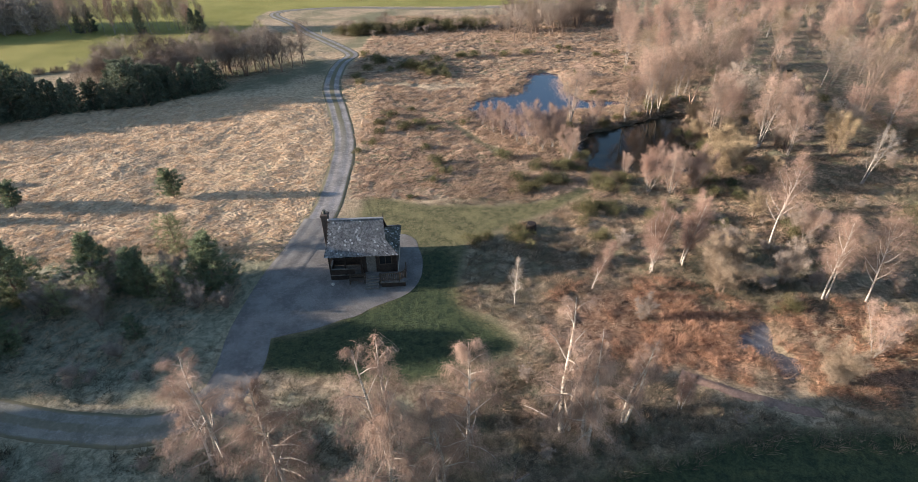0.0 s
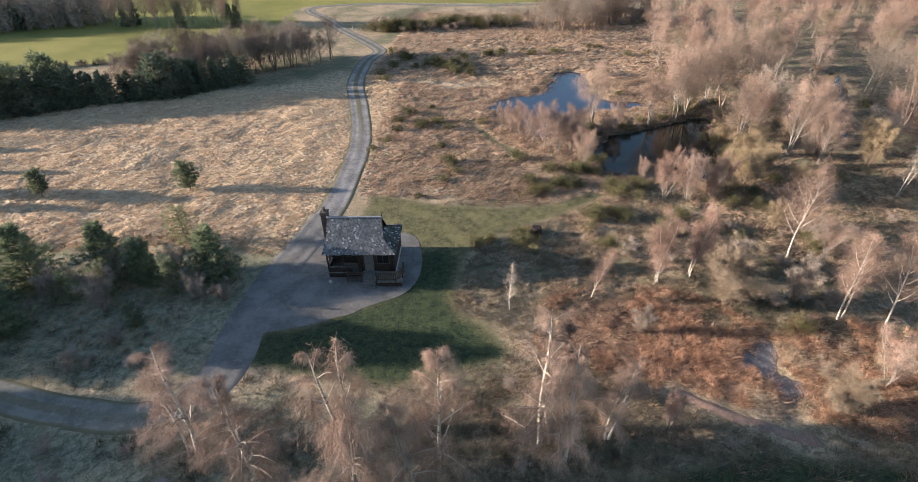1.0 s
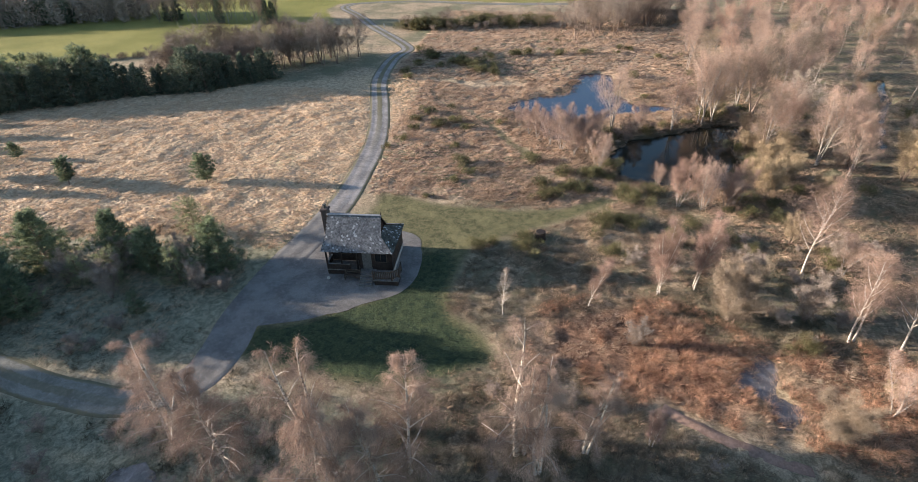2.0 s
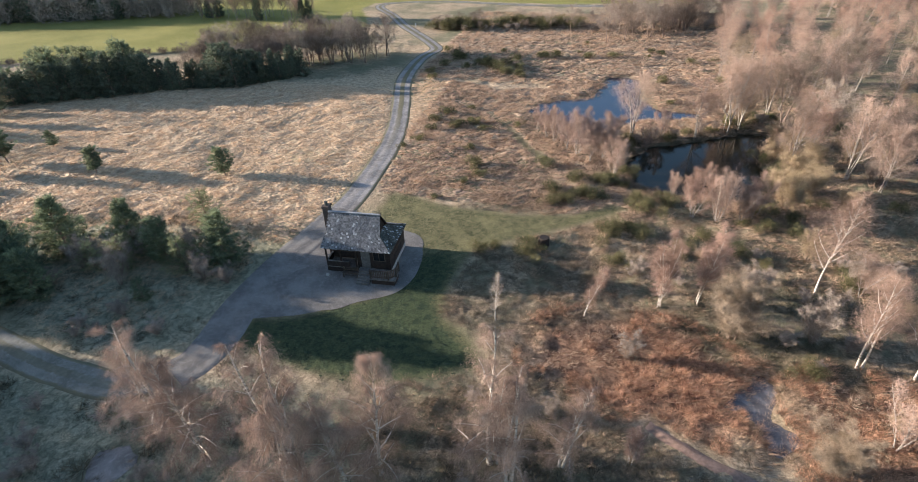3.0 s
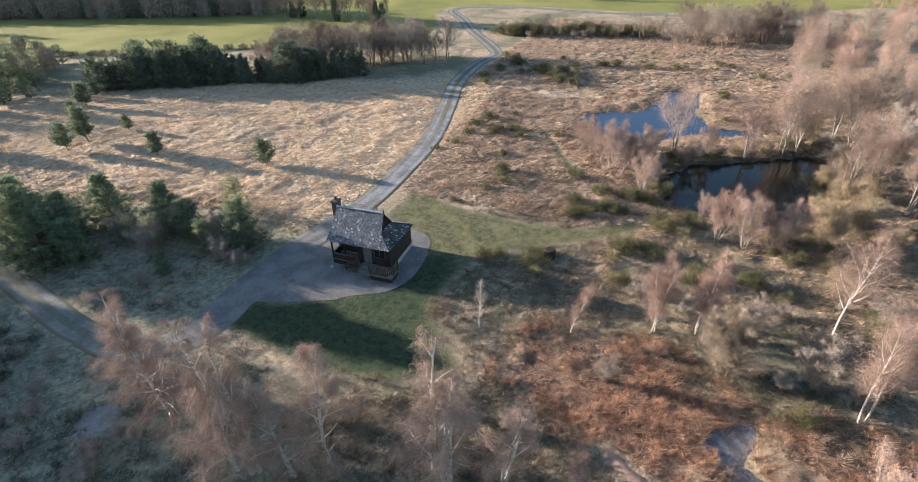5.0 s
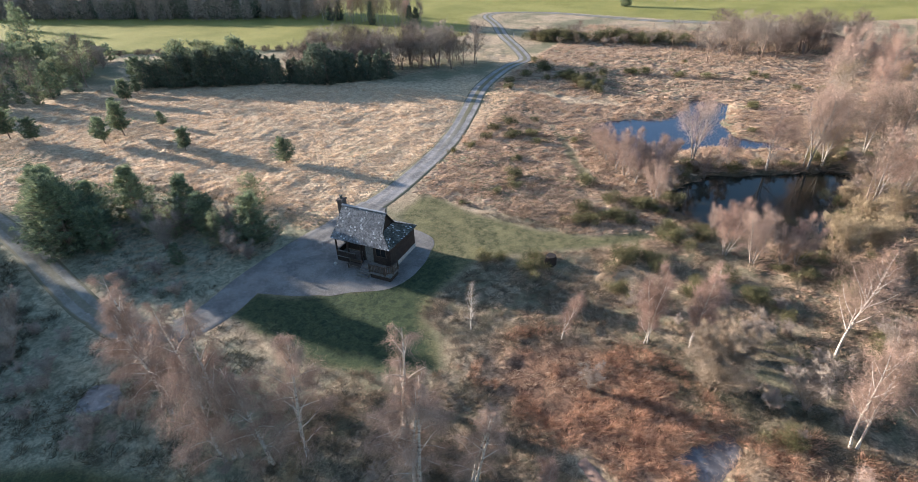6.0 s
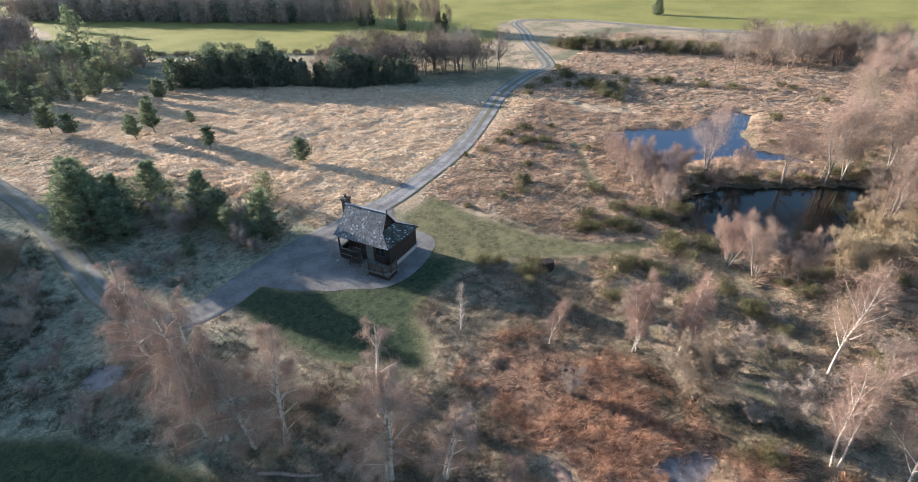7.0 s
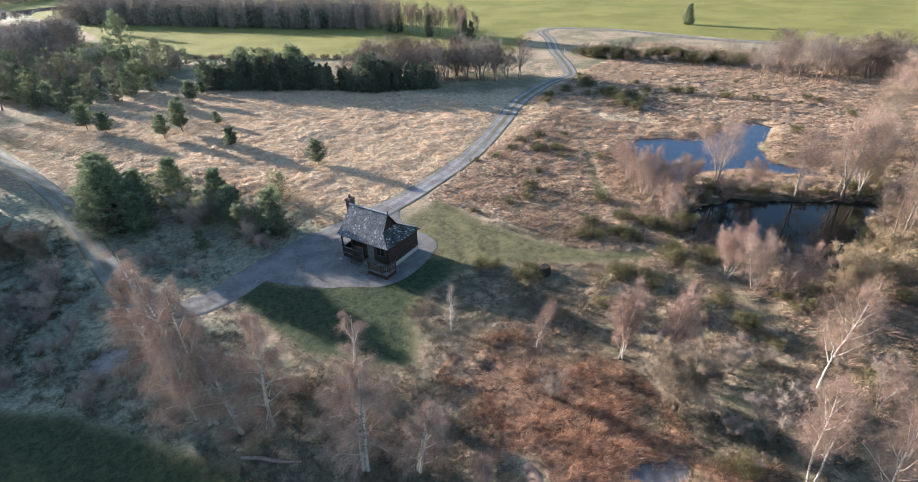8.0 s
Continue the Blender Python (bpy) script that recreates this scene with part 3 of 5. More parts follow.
def grow(seed, tall, stems=1, spread=0.26, limbs=20, subs=7, twigs=28, twig_len=0.55, twig_w=0.025, droop=0.5, low=0.2, thick=0.013, fan=0.10, sub_w=0.045, weep=0.0, scatter_by=0.16, sides=4, stray=0.62):
    """A bare broadleaf tree: tubes of trunk and limbs, and the slivers of its twigs."""
    rng = np.random.default_rng(seed)
    tubes, base, way, wid = [], [], [], []
    for s in range(stems):
        az0 = rng.uniform(0, 6.28)
        out = fan * tall * (0.3 + rng.random()) * (1.0 if stems > 1 else 0.35)
        h = tall * (1.0 if s == 0 else rng.uniform(0.7, 0.97))
        f = np.linspace(0, 1, 10)
        bend = rng.normal(size=2) * 0.018 * tall
        px = math.cos(az0) * out * f ** 1.3 + bend[0] * np.sin(f * 5.0) + math.cos(az0) * 0.12 * (stems > 1)
        py = math.sin(az0) * out * f ** 1.3 + bend[1] * np.sin(f * 4.0 + 1) + math.sin(az0) * 0.12 * (stems > 1)
        stem = np.stack([px, py, f * h - 0.1], 1)
        rad = thick * h * (1 - f) ** 0.8 + 0.012
        rad[0] *= 1.35
        tubes.append(tube(stem, rad, 6 if sides > 3 else 4))
        for i in range(limbs):
            g = low + (0.97 - low) * ((i + rng.random()) / limbs) ** 0.9
            p0 = np.array([np.interp(g, f, stem[:, c]) for c in range(3)])
            q = (g - low) / (1 - low)
            reach = tall * spread * (0.32 + 0.78 * math.sin(math.pi * min(1.0, 0.26 + 0.74 * q) ** 0.95)) * rng.uniform(0.75, 1.2)
            az = i * 2.4 + az0 + rng.normal() * 0.5
            el = radians(rng.uniform(32, 58) + 14 * q - weep * 34 * (1 - q))
            pts, d = [p0], np.array([math.cos(az) * math.cos(el), math.sin(az) * math.cos(el), math.sin(el)])
            for k in range(4):
                d = turned(d + np.array([0, 0, 0.16 - 0.13 * k * droop]), 0.09, rng)
                pts.append(pts[-1] + d * reach / 4)
            pts = np.array(pts)
            r0 = min(np.interp(g, f, rad) * 0.6, 0.0045 * tall * (1 - 0.6 * q) + 0.008)
            tubes.append(tube(pts, r0 * np.linspace(1, 0.22, 5) + 0.004, sides))
            for j in range(max(5, round(subs * min(1.1, reach / (tall * spread))))):
                u = rng.uniform(0.25, 1.0)
                c = np.array([np.interp(u, np.linspace(0, 1, 5), pts[:, c]) for c in range(3)])
                sd = turned(d + np.array([0, 0, 0.25]), 0.55, rng)
                sl = reach * rng.uniform(0.28, 0.5)
                mid = c + sd * sl * 0.55
                end = mid + turned(sd - np.array([0, 0, 0.55 * droop]), 0.2, rng) * sl * 0.5
                base += [c, mid]
                way += [mid - c, end - mid]
                wid += [sub_w, sub_w * 0.7]
                n = twigs
                s1 = rng.random(n)[:, None]
                tb = np.where(s1 < 0.5, c + (mid - c) * 2 * s1, mid + (end - mid) * (2 * s1 - 1)) + rng.normal(size=(n, 3)) * scatter_by * sl
                tw = sd * 0.45 + rng.normal(size=(n, 3)) * stray - np.array([0, 0, 0.75 * droop])
                tw *= (twig_len * rng.uniform(0.5, 1.25, n) / (np.linalg.norm(tw, axis=1) + 1e-9))[:, None]
                base.append(tb)
                way.append(tw)
                wid.append(np.full(n, twig_w))
    base = np.concatenate([np.atleast_2d(b) for b in base])
    way = np.concatenate([np.atleast_2d(b) for b in way])
    wid = np.concatenate([np.atleast_1d(b) for b in wid])
    return joined(tubes), slivers(base, way, wid, rng)


def conifer(seed, tall, wide, whorls=13, per=6, tufts_each=6, needles=14, length=0.28, width=0.036, up=0.25, low=0.06, power=0.75, ragged=0.3):
    """A conifer of uneven whorls of boughs, each bough a spreading pad of needle tufts."""
    rng = np.random.default_rng(seed)
    f = np.linspace(0, 1, 7)
    sway = rng.normal(size=2) * 0.02 * tall
    stem = np.stack([sway[0] * np.sin(f * 4), sway[1] * np.sin(f * 3), f * tall - 0.1], 1)
    tubes = [tube(stem, 0.014 * tall * (1 - f) ** 0.8 + 0.012, 6)]
    base, way = [], []
    phase = rng.uniform(0, 6.28, 3)
    for w in range(whorls):
        g0 = low + (0.96 - low) * (w + 0.3 * rng.random()) / whorls
        n = max(3, int(per * (1.1 - 0.5 * g0)))
        for i in range(n):
            g = min(0.98, g0 + rng.normal() * 0.018)
            az = 6.28 * (i + 0.6 * rng.random()) / n + w * 1.1
            lobe = 1 + ragged * math.sin(2 * az + phase[0] + 4 * g) + 0.5 * ragged * math.sin(3 * az + phase[1] - 6 * g)
            reach = wide * (1 - g) ** power * min(1.0, 0.6 + 2.2 * (g - low)) * lobe * rng.uniform(0.72, 1.12) + 0.12
            p0 = np.array([np.interp(g, f, stem[:, c]) for c in range(3)])
            d = np.array([math.cos(az), math.sin(az), up * rng.uniform(0.4, 1.3) + 0.6 * g * g])
            d /= np.linalg.norm(d)
            side = np.array([-math.sin(az), math.cos(az), 0.0])
            end = p0 + d * reach
            if reach > 0.3 * wide:
                tubes.append(tube([p0, (p0 + end) / 2 + [0, 0, -0.05 * reach], end], [0.03, 0.018, 0.006], 3))
            for k in range(tufts_each):
                s = 0.22 + 0.78 * ((k + rng.random()) / tufts_each) ** 0.8
                c = p0 + d * reach * s + side * reach * rng.uniform(-0.38, 0.38) * (0.4 + 0.6 * s) + np.array([0, 0, 0.05 * rng.normal() * wide])
                tw = rng.normal(size=(needles, 3)) * 0.62 + d * 0.75 + np.array([0, 0, 0.30])
                tw *= (length * rng.uniform(0.6, 1.3, needles) / np.linalg.norm(tw, axis=1))[:, None]
                base.append(np.repeat(c[None], needles, 0) + rng.normal(size=(needles, 3)) * 0.06)
                way.append(tw)
    base, way = np.concatenate(base), np.concatenate(way)
    return joined(tubes), slivers(base, way, np.full(len(base), width), rng)


def mound(seed, tall, wide, n=2600, length=0.2, width=0.032):
    """A dense spiny evergreen bush of uneven outline."""
    rng = np.random.default_rng(seed)
    lobes = rng.normal(size=(7, 3)) * np.array([wide * 0.33, wide * 0.33, tall * 0.10]) + np.array([0, 0, tall * 0.42])
    k = rng.integers(0, 7, n)
    d = rng.normal(size=(n, 3))
    d /= np.linalg.norm(d, axis=1)[:, None]
    base = lobes[k] + d * rng.uniform(0.35, 1.0, n)[:, None] * np.array([wide * 0.36, wide * 0.36, tall * 0.42])
    base[:, 2] = np.maximum(base[:, 2], 0.02)
    way = (d * 0.8 + rng.normal(size=(n, 3)) * 0.5 + [0, 0, 0.3]) * length * rng.uniform(0.6, 1.2, n)[:, None]
    stems = [tube([[0, 0, -0.1], c * 0.6, c], [0.05, 0.035, 0.012], 4) for c in lobes]
    return joined(stems), slivers(base, way, np.full(n, width), rng)


KINDS = {}
FIRST = {}


def kind_of(key, name, made, wood_mat, leaf_mat, label, category, group, crown="crown"):
    KINDS[key] = (name, made, wood_mat, leaf_mat, label, category, group, crown)


def plant(key, x, y, size=1.0, turn=None, lean=(0, 0), label="", wide=1.0):
    """Sets a tree of that kind on the ground."""
    rng = random.Random(int(x * 977 + y * 131))
    m = pose(x, y, level_at(x, y) - 0.04, lean[0], lean[1], 0) @ pose(0, 0, 0, 0, 0, rng.uniform(0, 360) if turn is None else turn)
    name, made, wood_mat, leaf_mat, text, category, group, crown = KINDS[key]
    if key not in FIRST:
        (tv, tf), (cv, cf) = made()
        root = new(name)
        part("trunk", raw_mesh(name + "_trunk", tv, tf, wood_mat, True), wood_mat, root)
        part(crown, raw_mesh(name + "_crown", cv, cf, leaf_mat), leaf_mat, root)
        root.matrix_basis = m
        FIRST[key] = root
        ob = root
        tagged(root, text, category, group)
    else:
        ob = copy_thing(FIRST[key], m)
        ob.scale = (1, 1, 1)
    ob.scale = (size * wide, size * wide, size)
    if label:
        ob["label"] = label
    elif key in FIRST:
        ob["label"] = text
    return ob


BIRCH = ("bare silver birch with white trunk and reddish-brown twigs", "birch tree")
for i, (tall, stems) in enumerate(((10.0, 1), (10.0, 2), (9.0, 3), (8.0, 1), (8.0, 2))):
    kind_of("birch%d" % i, "birch_tree", lambda i=i, tall=tall, stems=stems: grow(100 + i, tall, stems, 0.19 if stems == 1 else 0.165, 28 if stems == 1 else 17, 14, 52 if stems == 1 else 42, 0.42, 0.0088, 1.15, 0.07, 0.011, 0.08, 0.011, 0.8, 0.24, 4, 0.36),
            BIRCH_BARK, TWIGS_NEAR, *BIRCH, "birches of the heath")
for i in range(4):
    kind_of("young%d" % i, "birch_tree", lambda i=i: grow(140 + i, 6.0, (1, 4, 3, 2)[i], (0.25, 0.19, 0.20, 0.23)[i], (22, 10, 12, 15)[i], 8, 42, 0.42, 0.0115, 0.05, 0.16, (0.010, 0.005, 0.0055, 0.007)[i], 0.11, 0.012, -0.4, 0.35), BIRCH_BARK, TWIGS_RED, "slender young birch with white trunk and russet twigs", "birch tree", "birches of the heath")
for i in range(3):
    kind_of("heath%d" % i, "birch_tree", lambda i=i: grow(150 + i, 8.6, 1 + i % 2, 0.27 if i % 2 == 0 else 0.22, 20 if i % 2 == 0 else 14, 9, 44, 0.46, 0.0115, 0.1, 0.24, 0.008, 0.10, 0.012, -0.2, 0.40), BIRCH_BARK, TWIGS_BROWN, "open-crowned heath birch with clear white trunk", "birch tree", "birches of the heath")
for i in range(5):
    kind_of("wood%d" % i, "birch_tree", lambda i=i: grow(160 + i, 7.8, 1 + i % 3, 0.36, (18, 12, 9)[i % 3], 8, 38, 0.46, 0.017, 0.2, 0.24, 0.0085, 0.16, 0.03, 0.35, 0.24, 3), WOOD_BARK, (TWIGS, TWIGS_RED, TWIGS_RED, TWIGS_OLIVE, TWIGS)[i], "bare woodland birch with pale stem and pinkish twig haze", "birch tree", "birch wood")
for i in range(3):
    kind_of("alder%d" % i, "alder_tree", lambda i=i: grow(180 + i, 8.0, 1 + i, 0.38, (16, 11, 9)[i], 7, 26, 0.50, 0.025, 0.15, 0.26, 0.012, 0.2, 0.045, 0.6, 0.24, 3), LIMB, (TWIGS_DARK, TWIGS_GREY, TWIGS_DARK)[i], "bare grey-brown broadleaf tree with spreading limbs", "bare tree", "bare trees")
for i in range(4):
    kind_of("willow%d" % i, "willow_bush", lambda i=i: grow(200 + i, 4.0, 7, 0.27, 7, 6, 22, 0.40, 0.019, 0.1, 0.10, 0.008, 0.38, 0.022, 0.0, 0.26, 3), LIMB, (TWIGS_GOLD, TWIGS_GREY)[i % 2], ("leafless willow bush with golden tan twigs", "leafless grey-brown scrub bush with many stems")[i % 2], "bush", "leafless scrub")
for i in range(4):
    kind_of("pine%d" % i, "pine_tree", lambda i=i: conifer(220 + i, 5.0, (1.75, 1.5, 2.0, 1.7)[i], 15, 8, 8, 17, 0.27, 0.040, 0.35, 0.03, (0.72, 0.62, 0.80, 0.55)[i], (0.25, 0.35, 0.3, 0.4)[i]), LIMB, NEEDLES, "young dark green pine with dense needles down to the ground", "pine tree", "young pines")
kind_of("palepine", "pine_tree", lambda: conifer(228, 4.0, 1.5, 10, 6, 6, 13, 0.26, 0.032, 0.5, 0.04, 0.6, 0.5), LIMB, NEEDLES_PALE, "thin grey-green young pine among the scrub", "pine tree", "young pines")
for i in range(2):
    kind_of("roundpine%d" % i, "pine_tree", lambda i=i: conifer(226 + i, 5.0, 1.75, 11, 8, 7, 18, 0.30, 0.05, 0.5, (0.24, 0.14)[i], (0.42, 0.5)[i], 0.35), LIMB, NEEDLES, "small round-crowned pine on a bare stem in the meadow", "pine tree", "young pines")
for i in range(3):
    kind_of("farpine%d" % i, "pine_tree", lambda i=i: conifer(230 + i, 5.0, (1.7, 2.1, 1.9)[i], 10, 6, 5, 10, 0.38, 0.085, 0.4, 0.08, (0.6, 0.45, 0.5)[i], 0.35), LIMB, (NEEDLES, NEEDLES, NEEDLES_PALE)[i], ("dark green pine in the mixed wood", "dark green pine in the mixed wood", "grey-green pine in the mixed wood")[i], "pine tree", "mixed pine wood")
for i in range(4):
    kind_of("spruce%d" % i, "spruce_tree", lambda i=i: conifer(240 + i, 7.2, (2.0, 2.2, 1.8, 2.3)[i], 15, 6, 5, 9, 0.50, 0.12, 0.05, 0.02, (0.85, 0.62, 0.75, 0.55)[i], 0.25), LIMB, SPRUCE, "dark spruce in a dense shelter belt", "spruce tree", "shelter belt")
for i in range(3):
    kind_of("gorse%d" % i, "gorse_bush", lambda i=i: mound(260 + i, 1.5, 1.6), LIMB, GORSE, "low dark green gorse bush on the heath", "gorse bush", "gorse bushes", "foliage")

for i in range(3):
    kind_of("haze%d" % i, "birch_tree", lambda i=i: grow(170 + i, 5.2, 4, 0.27, 10, 7, 30, 0.42, 0.016, 0.0, 0.12, 0.008, 0.30, 0.02, -0.3, 0.32), WOOD_BARK, (TWIGS, TWIGS_RED, TWIGS)[i], "bushy bare young birch with a wide haze of twigs", "birch tree", "birches by the ponds")

# the row nearest to the camera
plant("birch1", -15.3, 19.4, 0.95, wide=1.35)
plant("birch3", -10.4, 17.4, 1.18, wide=1.1)
plant("birch2", -3.8, 17.0, 1.38, wide=1.0)
plant("birch4", -1.4, 18.0, 1.1, wide=1.1)
plant("birch3", 0.2, 19.6, 1.18, wide=1.1)
plant("birch1", 6.4, 21.7, 1.05, wide=1.35)
plant("birch4", 7.6, 20.6, 1.1, wide=1.1)
plant("birch4", 10.4, 22.4, 0.85, lean=(0, 6), wide=1.15)
plant("young1", 14.4, 23.6, 0.6)
# heath birches
plant("young0", 11.2, 36.4, 0.82, lean=(0, 9), wide=0.8)
plant("young1", 17.0, 39.2, 1.15, wide=1.1)
plant("young2", 20.0, 40.0, 1.22, lean=(0, 3), wide=1.1)
plant("heath0", 29.9, 43.3, 1.0, lean=(0, 1), wide=1.15)
plant("heath1", 30.2, 34.8, 0.92, lean=(0, -6), wide=1.15)
plant("heath2", 33.4, 34.4, 0.92, lean=(0, -4), wide=1.1)
kind_of("sapling", "birch_sapling", lambda: grow(190, 4.7, 1, 0.20, 26, 4, 7, 0.30, 0.012, 0.0, 0.12, 0.009, 0.1, 0.014), BIRCH_BARK, TWIGS_GREY, "thin pale leafless sapling beside the lawn", "sapling", "")
plant("sapling", 4.2, 34.4, 1.0)
plant("haze1", 21.2, 54.8, 1.05), plant("haze2", 23.6, 54.2, 1.1), plant("haze0", 26.0, 54.7, 0.8), plant("haze1", 27.2, 55.4, 0.9), plant("haze0", 19.6, 59.4, 0.55)
for i in range(3):
    kind_of("bank%d" % i, "birch_tree", lambda i=i: grow(176 + i, 8.4, (3, 2, 4)[i], 0.36, (11, 15, 9)[i], 8, 40, 0.45, 0.0155, 0.15, 0.26, 0.010, (0.16, 0.10, 0.22)[i], 0.026, 0.25, 0.26, 4), WOOD_BARK, (TWIGS_NEAR, TWIGS_RED, TWIGS)[i], "spreading bare birch with pale limbs on the pond bank", "birch tree", "birches by the ponds")
plant("bank0", 15.4, 75.5, 1.0, wide=1.1), plant("bank1", 24.1, 77.4, 0.92, wide=1.15), plant("bank2", 28.6, 80.2, 1.12), plant("bank0", 30.2, 81.4, 1.05), plant("bank1", 34.6, 70.5, 1.0), plant("bank2", 39.2, 66.6, 1.02, lean=(0, 5)), plant("bank0", 29.7, 85.4, 0.95), plant("bank2", 35.3, 87.9, 1.0)
plant("haze0", 17.4, 72.6, 0.7), plant("haze2", 19.6, 76.4, 0.8)
plant("haze2", 13.3, 62.9, 0.95)
for x, y, s, k in ((10.2, 66.5, 1.0, 0), (7.0, 70.2, 1.05, 0), (5.2, 72.4, 0.9, 0), (8.6, 68.4, 1.1, 2), (4.0, 73.6, 0.8, 0), (11.8, 68.0, 1.0, 0), (10.6, 70.6, 0.85, 0), (12.8, 72.2, 0.9, 0), (2.4, 76.2, 0.6, 2)):
    plant("haze%d" % k, x, y, s)
plant("wood4", 41.6, 64.2, 0.95), plant("wood1", 37.0, 73.0, 0.95)
kind_of("bigwillow", "willow_bush", lambda: grow(210, 5.4, 11, 0.24, 9, 7, 60, 0.42, 0.0125, 0.1, 0.08, 0.007, 0.36, 0.018, 0.0, 0.3), LIMB, TWIGS_TAN, "broad rounded leafless willow with tan-brown twigs", "bush", "leafless scrub")
plant("bigwillow", 22.0, 36.3, 0.92, wide=1.35), plant("willow2", 47.2, 63.6, 1.6), plant("bigwillow", 25.7, 25.8, 0.62, wide=1.25), plant("haze2", 29.9, 28.1, 0.85), plant("haze0", 33.2, 43.7, 0.8), plant("willow1", 27.6, 36.8, 1.1), plant("willow2", 33.5, 28.0, 1.2)
plant("willow0", 30.6, 57.5, 1.25), plant("willow2", 32.8, 59.4, 1.1), plant("willow0", 30.8, 61.8, 0.9), plant("willow2", 36.0, 57.0, 0.9), plant("willow3", 14.2, 32.6, 0.6), plant("willow3", 24.2, 41.8, 0.8)
# young pines by the road and on the meadow
for x, y, s, k in ((-38.4, 34.8, 1.2, 0), (-32.5, 36.9, 1.05, 1), (-22.4, 37.0, 1.05, 3), (-28.6, 36.0, 0.85, 3), (-38.6, 27.2, 1.6, 2), (-41.6, 28.4, 1.6, 0), (-37.0, 29.4, 0.95, 1), (-41.0, 31.6, 1.0, 0), (-44.8, 29.6, 1.45, 1), (-35.6, 28.6, 0.9, 3), (-49.0, 31.6, 1.0, 0),
                   (-64.4, 47.1, 0.72, 2), (-64.8, 50.5, 0.9, 0), (-63.4, 56.1, 0.4, 1), (-75.4, 42.8, 0.66, 2), (-50.2, 50.2, 0.6, 0), (-33.9, 53.4, 0.64, 1), (-81, 42, 0.8, 2), (-77.6, 57.2, 0.5, 1), (-82.0, 62.5, 0.75, 0), (-91.3, 71.6, 0.95, 1), (-85.5, 67.0, 0.5, 0)):
    if y > 42 or x < -60:
        plant("roundpine%d" % (k % 2), x, y, s * 1.18, wide=1.25)
    else:
        plant("pine%d" % k, x, y, s * 1.04, wide=1.3)
for x, y, s in ((-28.4, 42.6, 0.95), (-30.4, 33.4, 0.85), (-25.2, 34.8, 0.9), (-27.6, 35.4, 0.7), (-33.6, 33.0, 0.7), (-31.6, 35.4, 0.6)):
    plant("palepine", x, y, s * 1.12, wide=1.2)
kind_of("bleached", "dead_bush", lambda: grow(197, 2.6, 5, 0.30, 8, 5, 5, 0.35, 0.016, 0.0, 0.12, 0.010, 0.45, 0.022, 0.0, 0.2, 3), WOOD_BARK, WOOD_BARK, "bleached leafless bush among the young pines", "dead bush", "leafless scrub", "branches")
for x, y, s in ((-34.6, 33.6, 1.1), (-33.2, 34.6, 1.0), (-30.8, 35.2, 0.9), (-36.2, 33.0, 0.8), (-24.2, 36.2, 0.7)):
    plant("bleached", x, y, s)
for x, y, s, k in ((-29.6, 31.6, 0.9, 1), (-26.2, 36.6, 0.8, 3), (-22.8, 34.0, 0.7, 1), (-31.0, 33.8, 0.85, 3), (-24.0, 38.5, 0.7, 1), (-35.0, 32.8, 0.8, 3)):
    plant("willow%d" % k, x, y, s)

scatter = random.Random(5)
# thicket of scrub and pine between the lane and the meadow
for i in range(9):
    x, y = scatter.uniform(-50, -19), scatter.uniform(27, 40)
    if inside(THICKET, np.array([x]), np.array([y]))[0] < 0.4:
        continue
    r = scatter.random()
    plant("farpine%d" % scatter.randrange(2) if r < 0.06 else "willow%d" % scatter.choice((1, 3, 1, 0)), x, y, scatter.uniform(0.45, 0.9), wide=1.2)
# unseen trees west of view, added for shade, with a gap for sunlight
for i in range(150):
    x, y = scatter.uniform(-104, -50), scatter.uniform(-12, 28)
    if y > 18.6 + (-62 - x) * 0.29 or 22.4 < y - (x + 30) * 0.0454 < 25.2 or near_line(LANE, np.array([x]), np.array([y]))[0] < 3.5:
        continue
    plant(scatter.choice(("wood0", "wood3", "alder0", "spruce0", "spruce1", "spruce2")), x, y, scatter.uniform(1.15, 1.6))
# wood beside the lane, going on from the pine wood
for i in range(34):
    x, y = scatter.uniform(-175, -112), scatter.uniform(2, 46)
    if near_line(LANE, np.array([x]), np.array([y]))[0] < 4:
        continue
    plant(scatter.choice(("wood0", "wood1", "wood3", "alder0", "alder1", "farpine0", "farpine2", "farpine1")), x, y, scatter.uniform(0.7, 1.1))
# bushes on the pond's banks and low scrub on the heath
for x, y, s in ((16.4, 73.6, 0.4), (18.6, 75.2, 0.45), (21.0, 76.6, 0.35), (24.8, 79.0, 0.45), (27.2, 80.6, 0.4), (30.2, 82.8, 0.5), (33.6, 84.0, 0.5), (14.2, 66.0, 0.5), (14.4, 70, 0.45)):
    plant("willow%d" % scatter.choice((1, 3)), x, y, s, wide=1.3)
for x, y, s in ((33.0, 66.0, 0.95), (34.6, 62.6, 0.85), (36.4, 69.4, 0.9), (32.2, 70.4, 0.7), (33.6, 76.0, 0.8), (31.6, 60.4, 0.8)):
    plant("willow%d" % scatter.choice((0, 2)), x, y, s, wide=1.2)
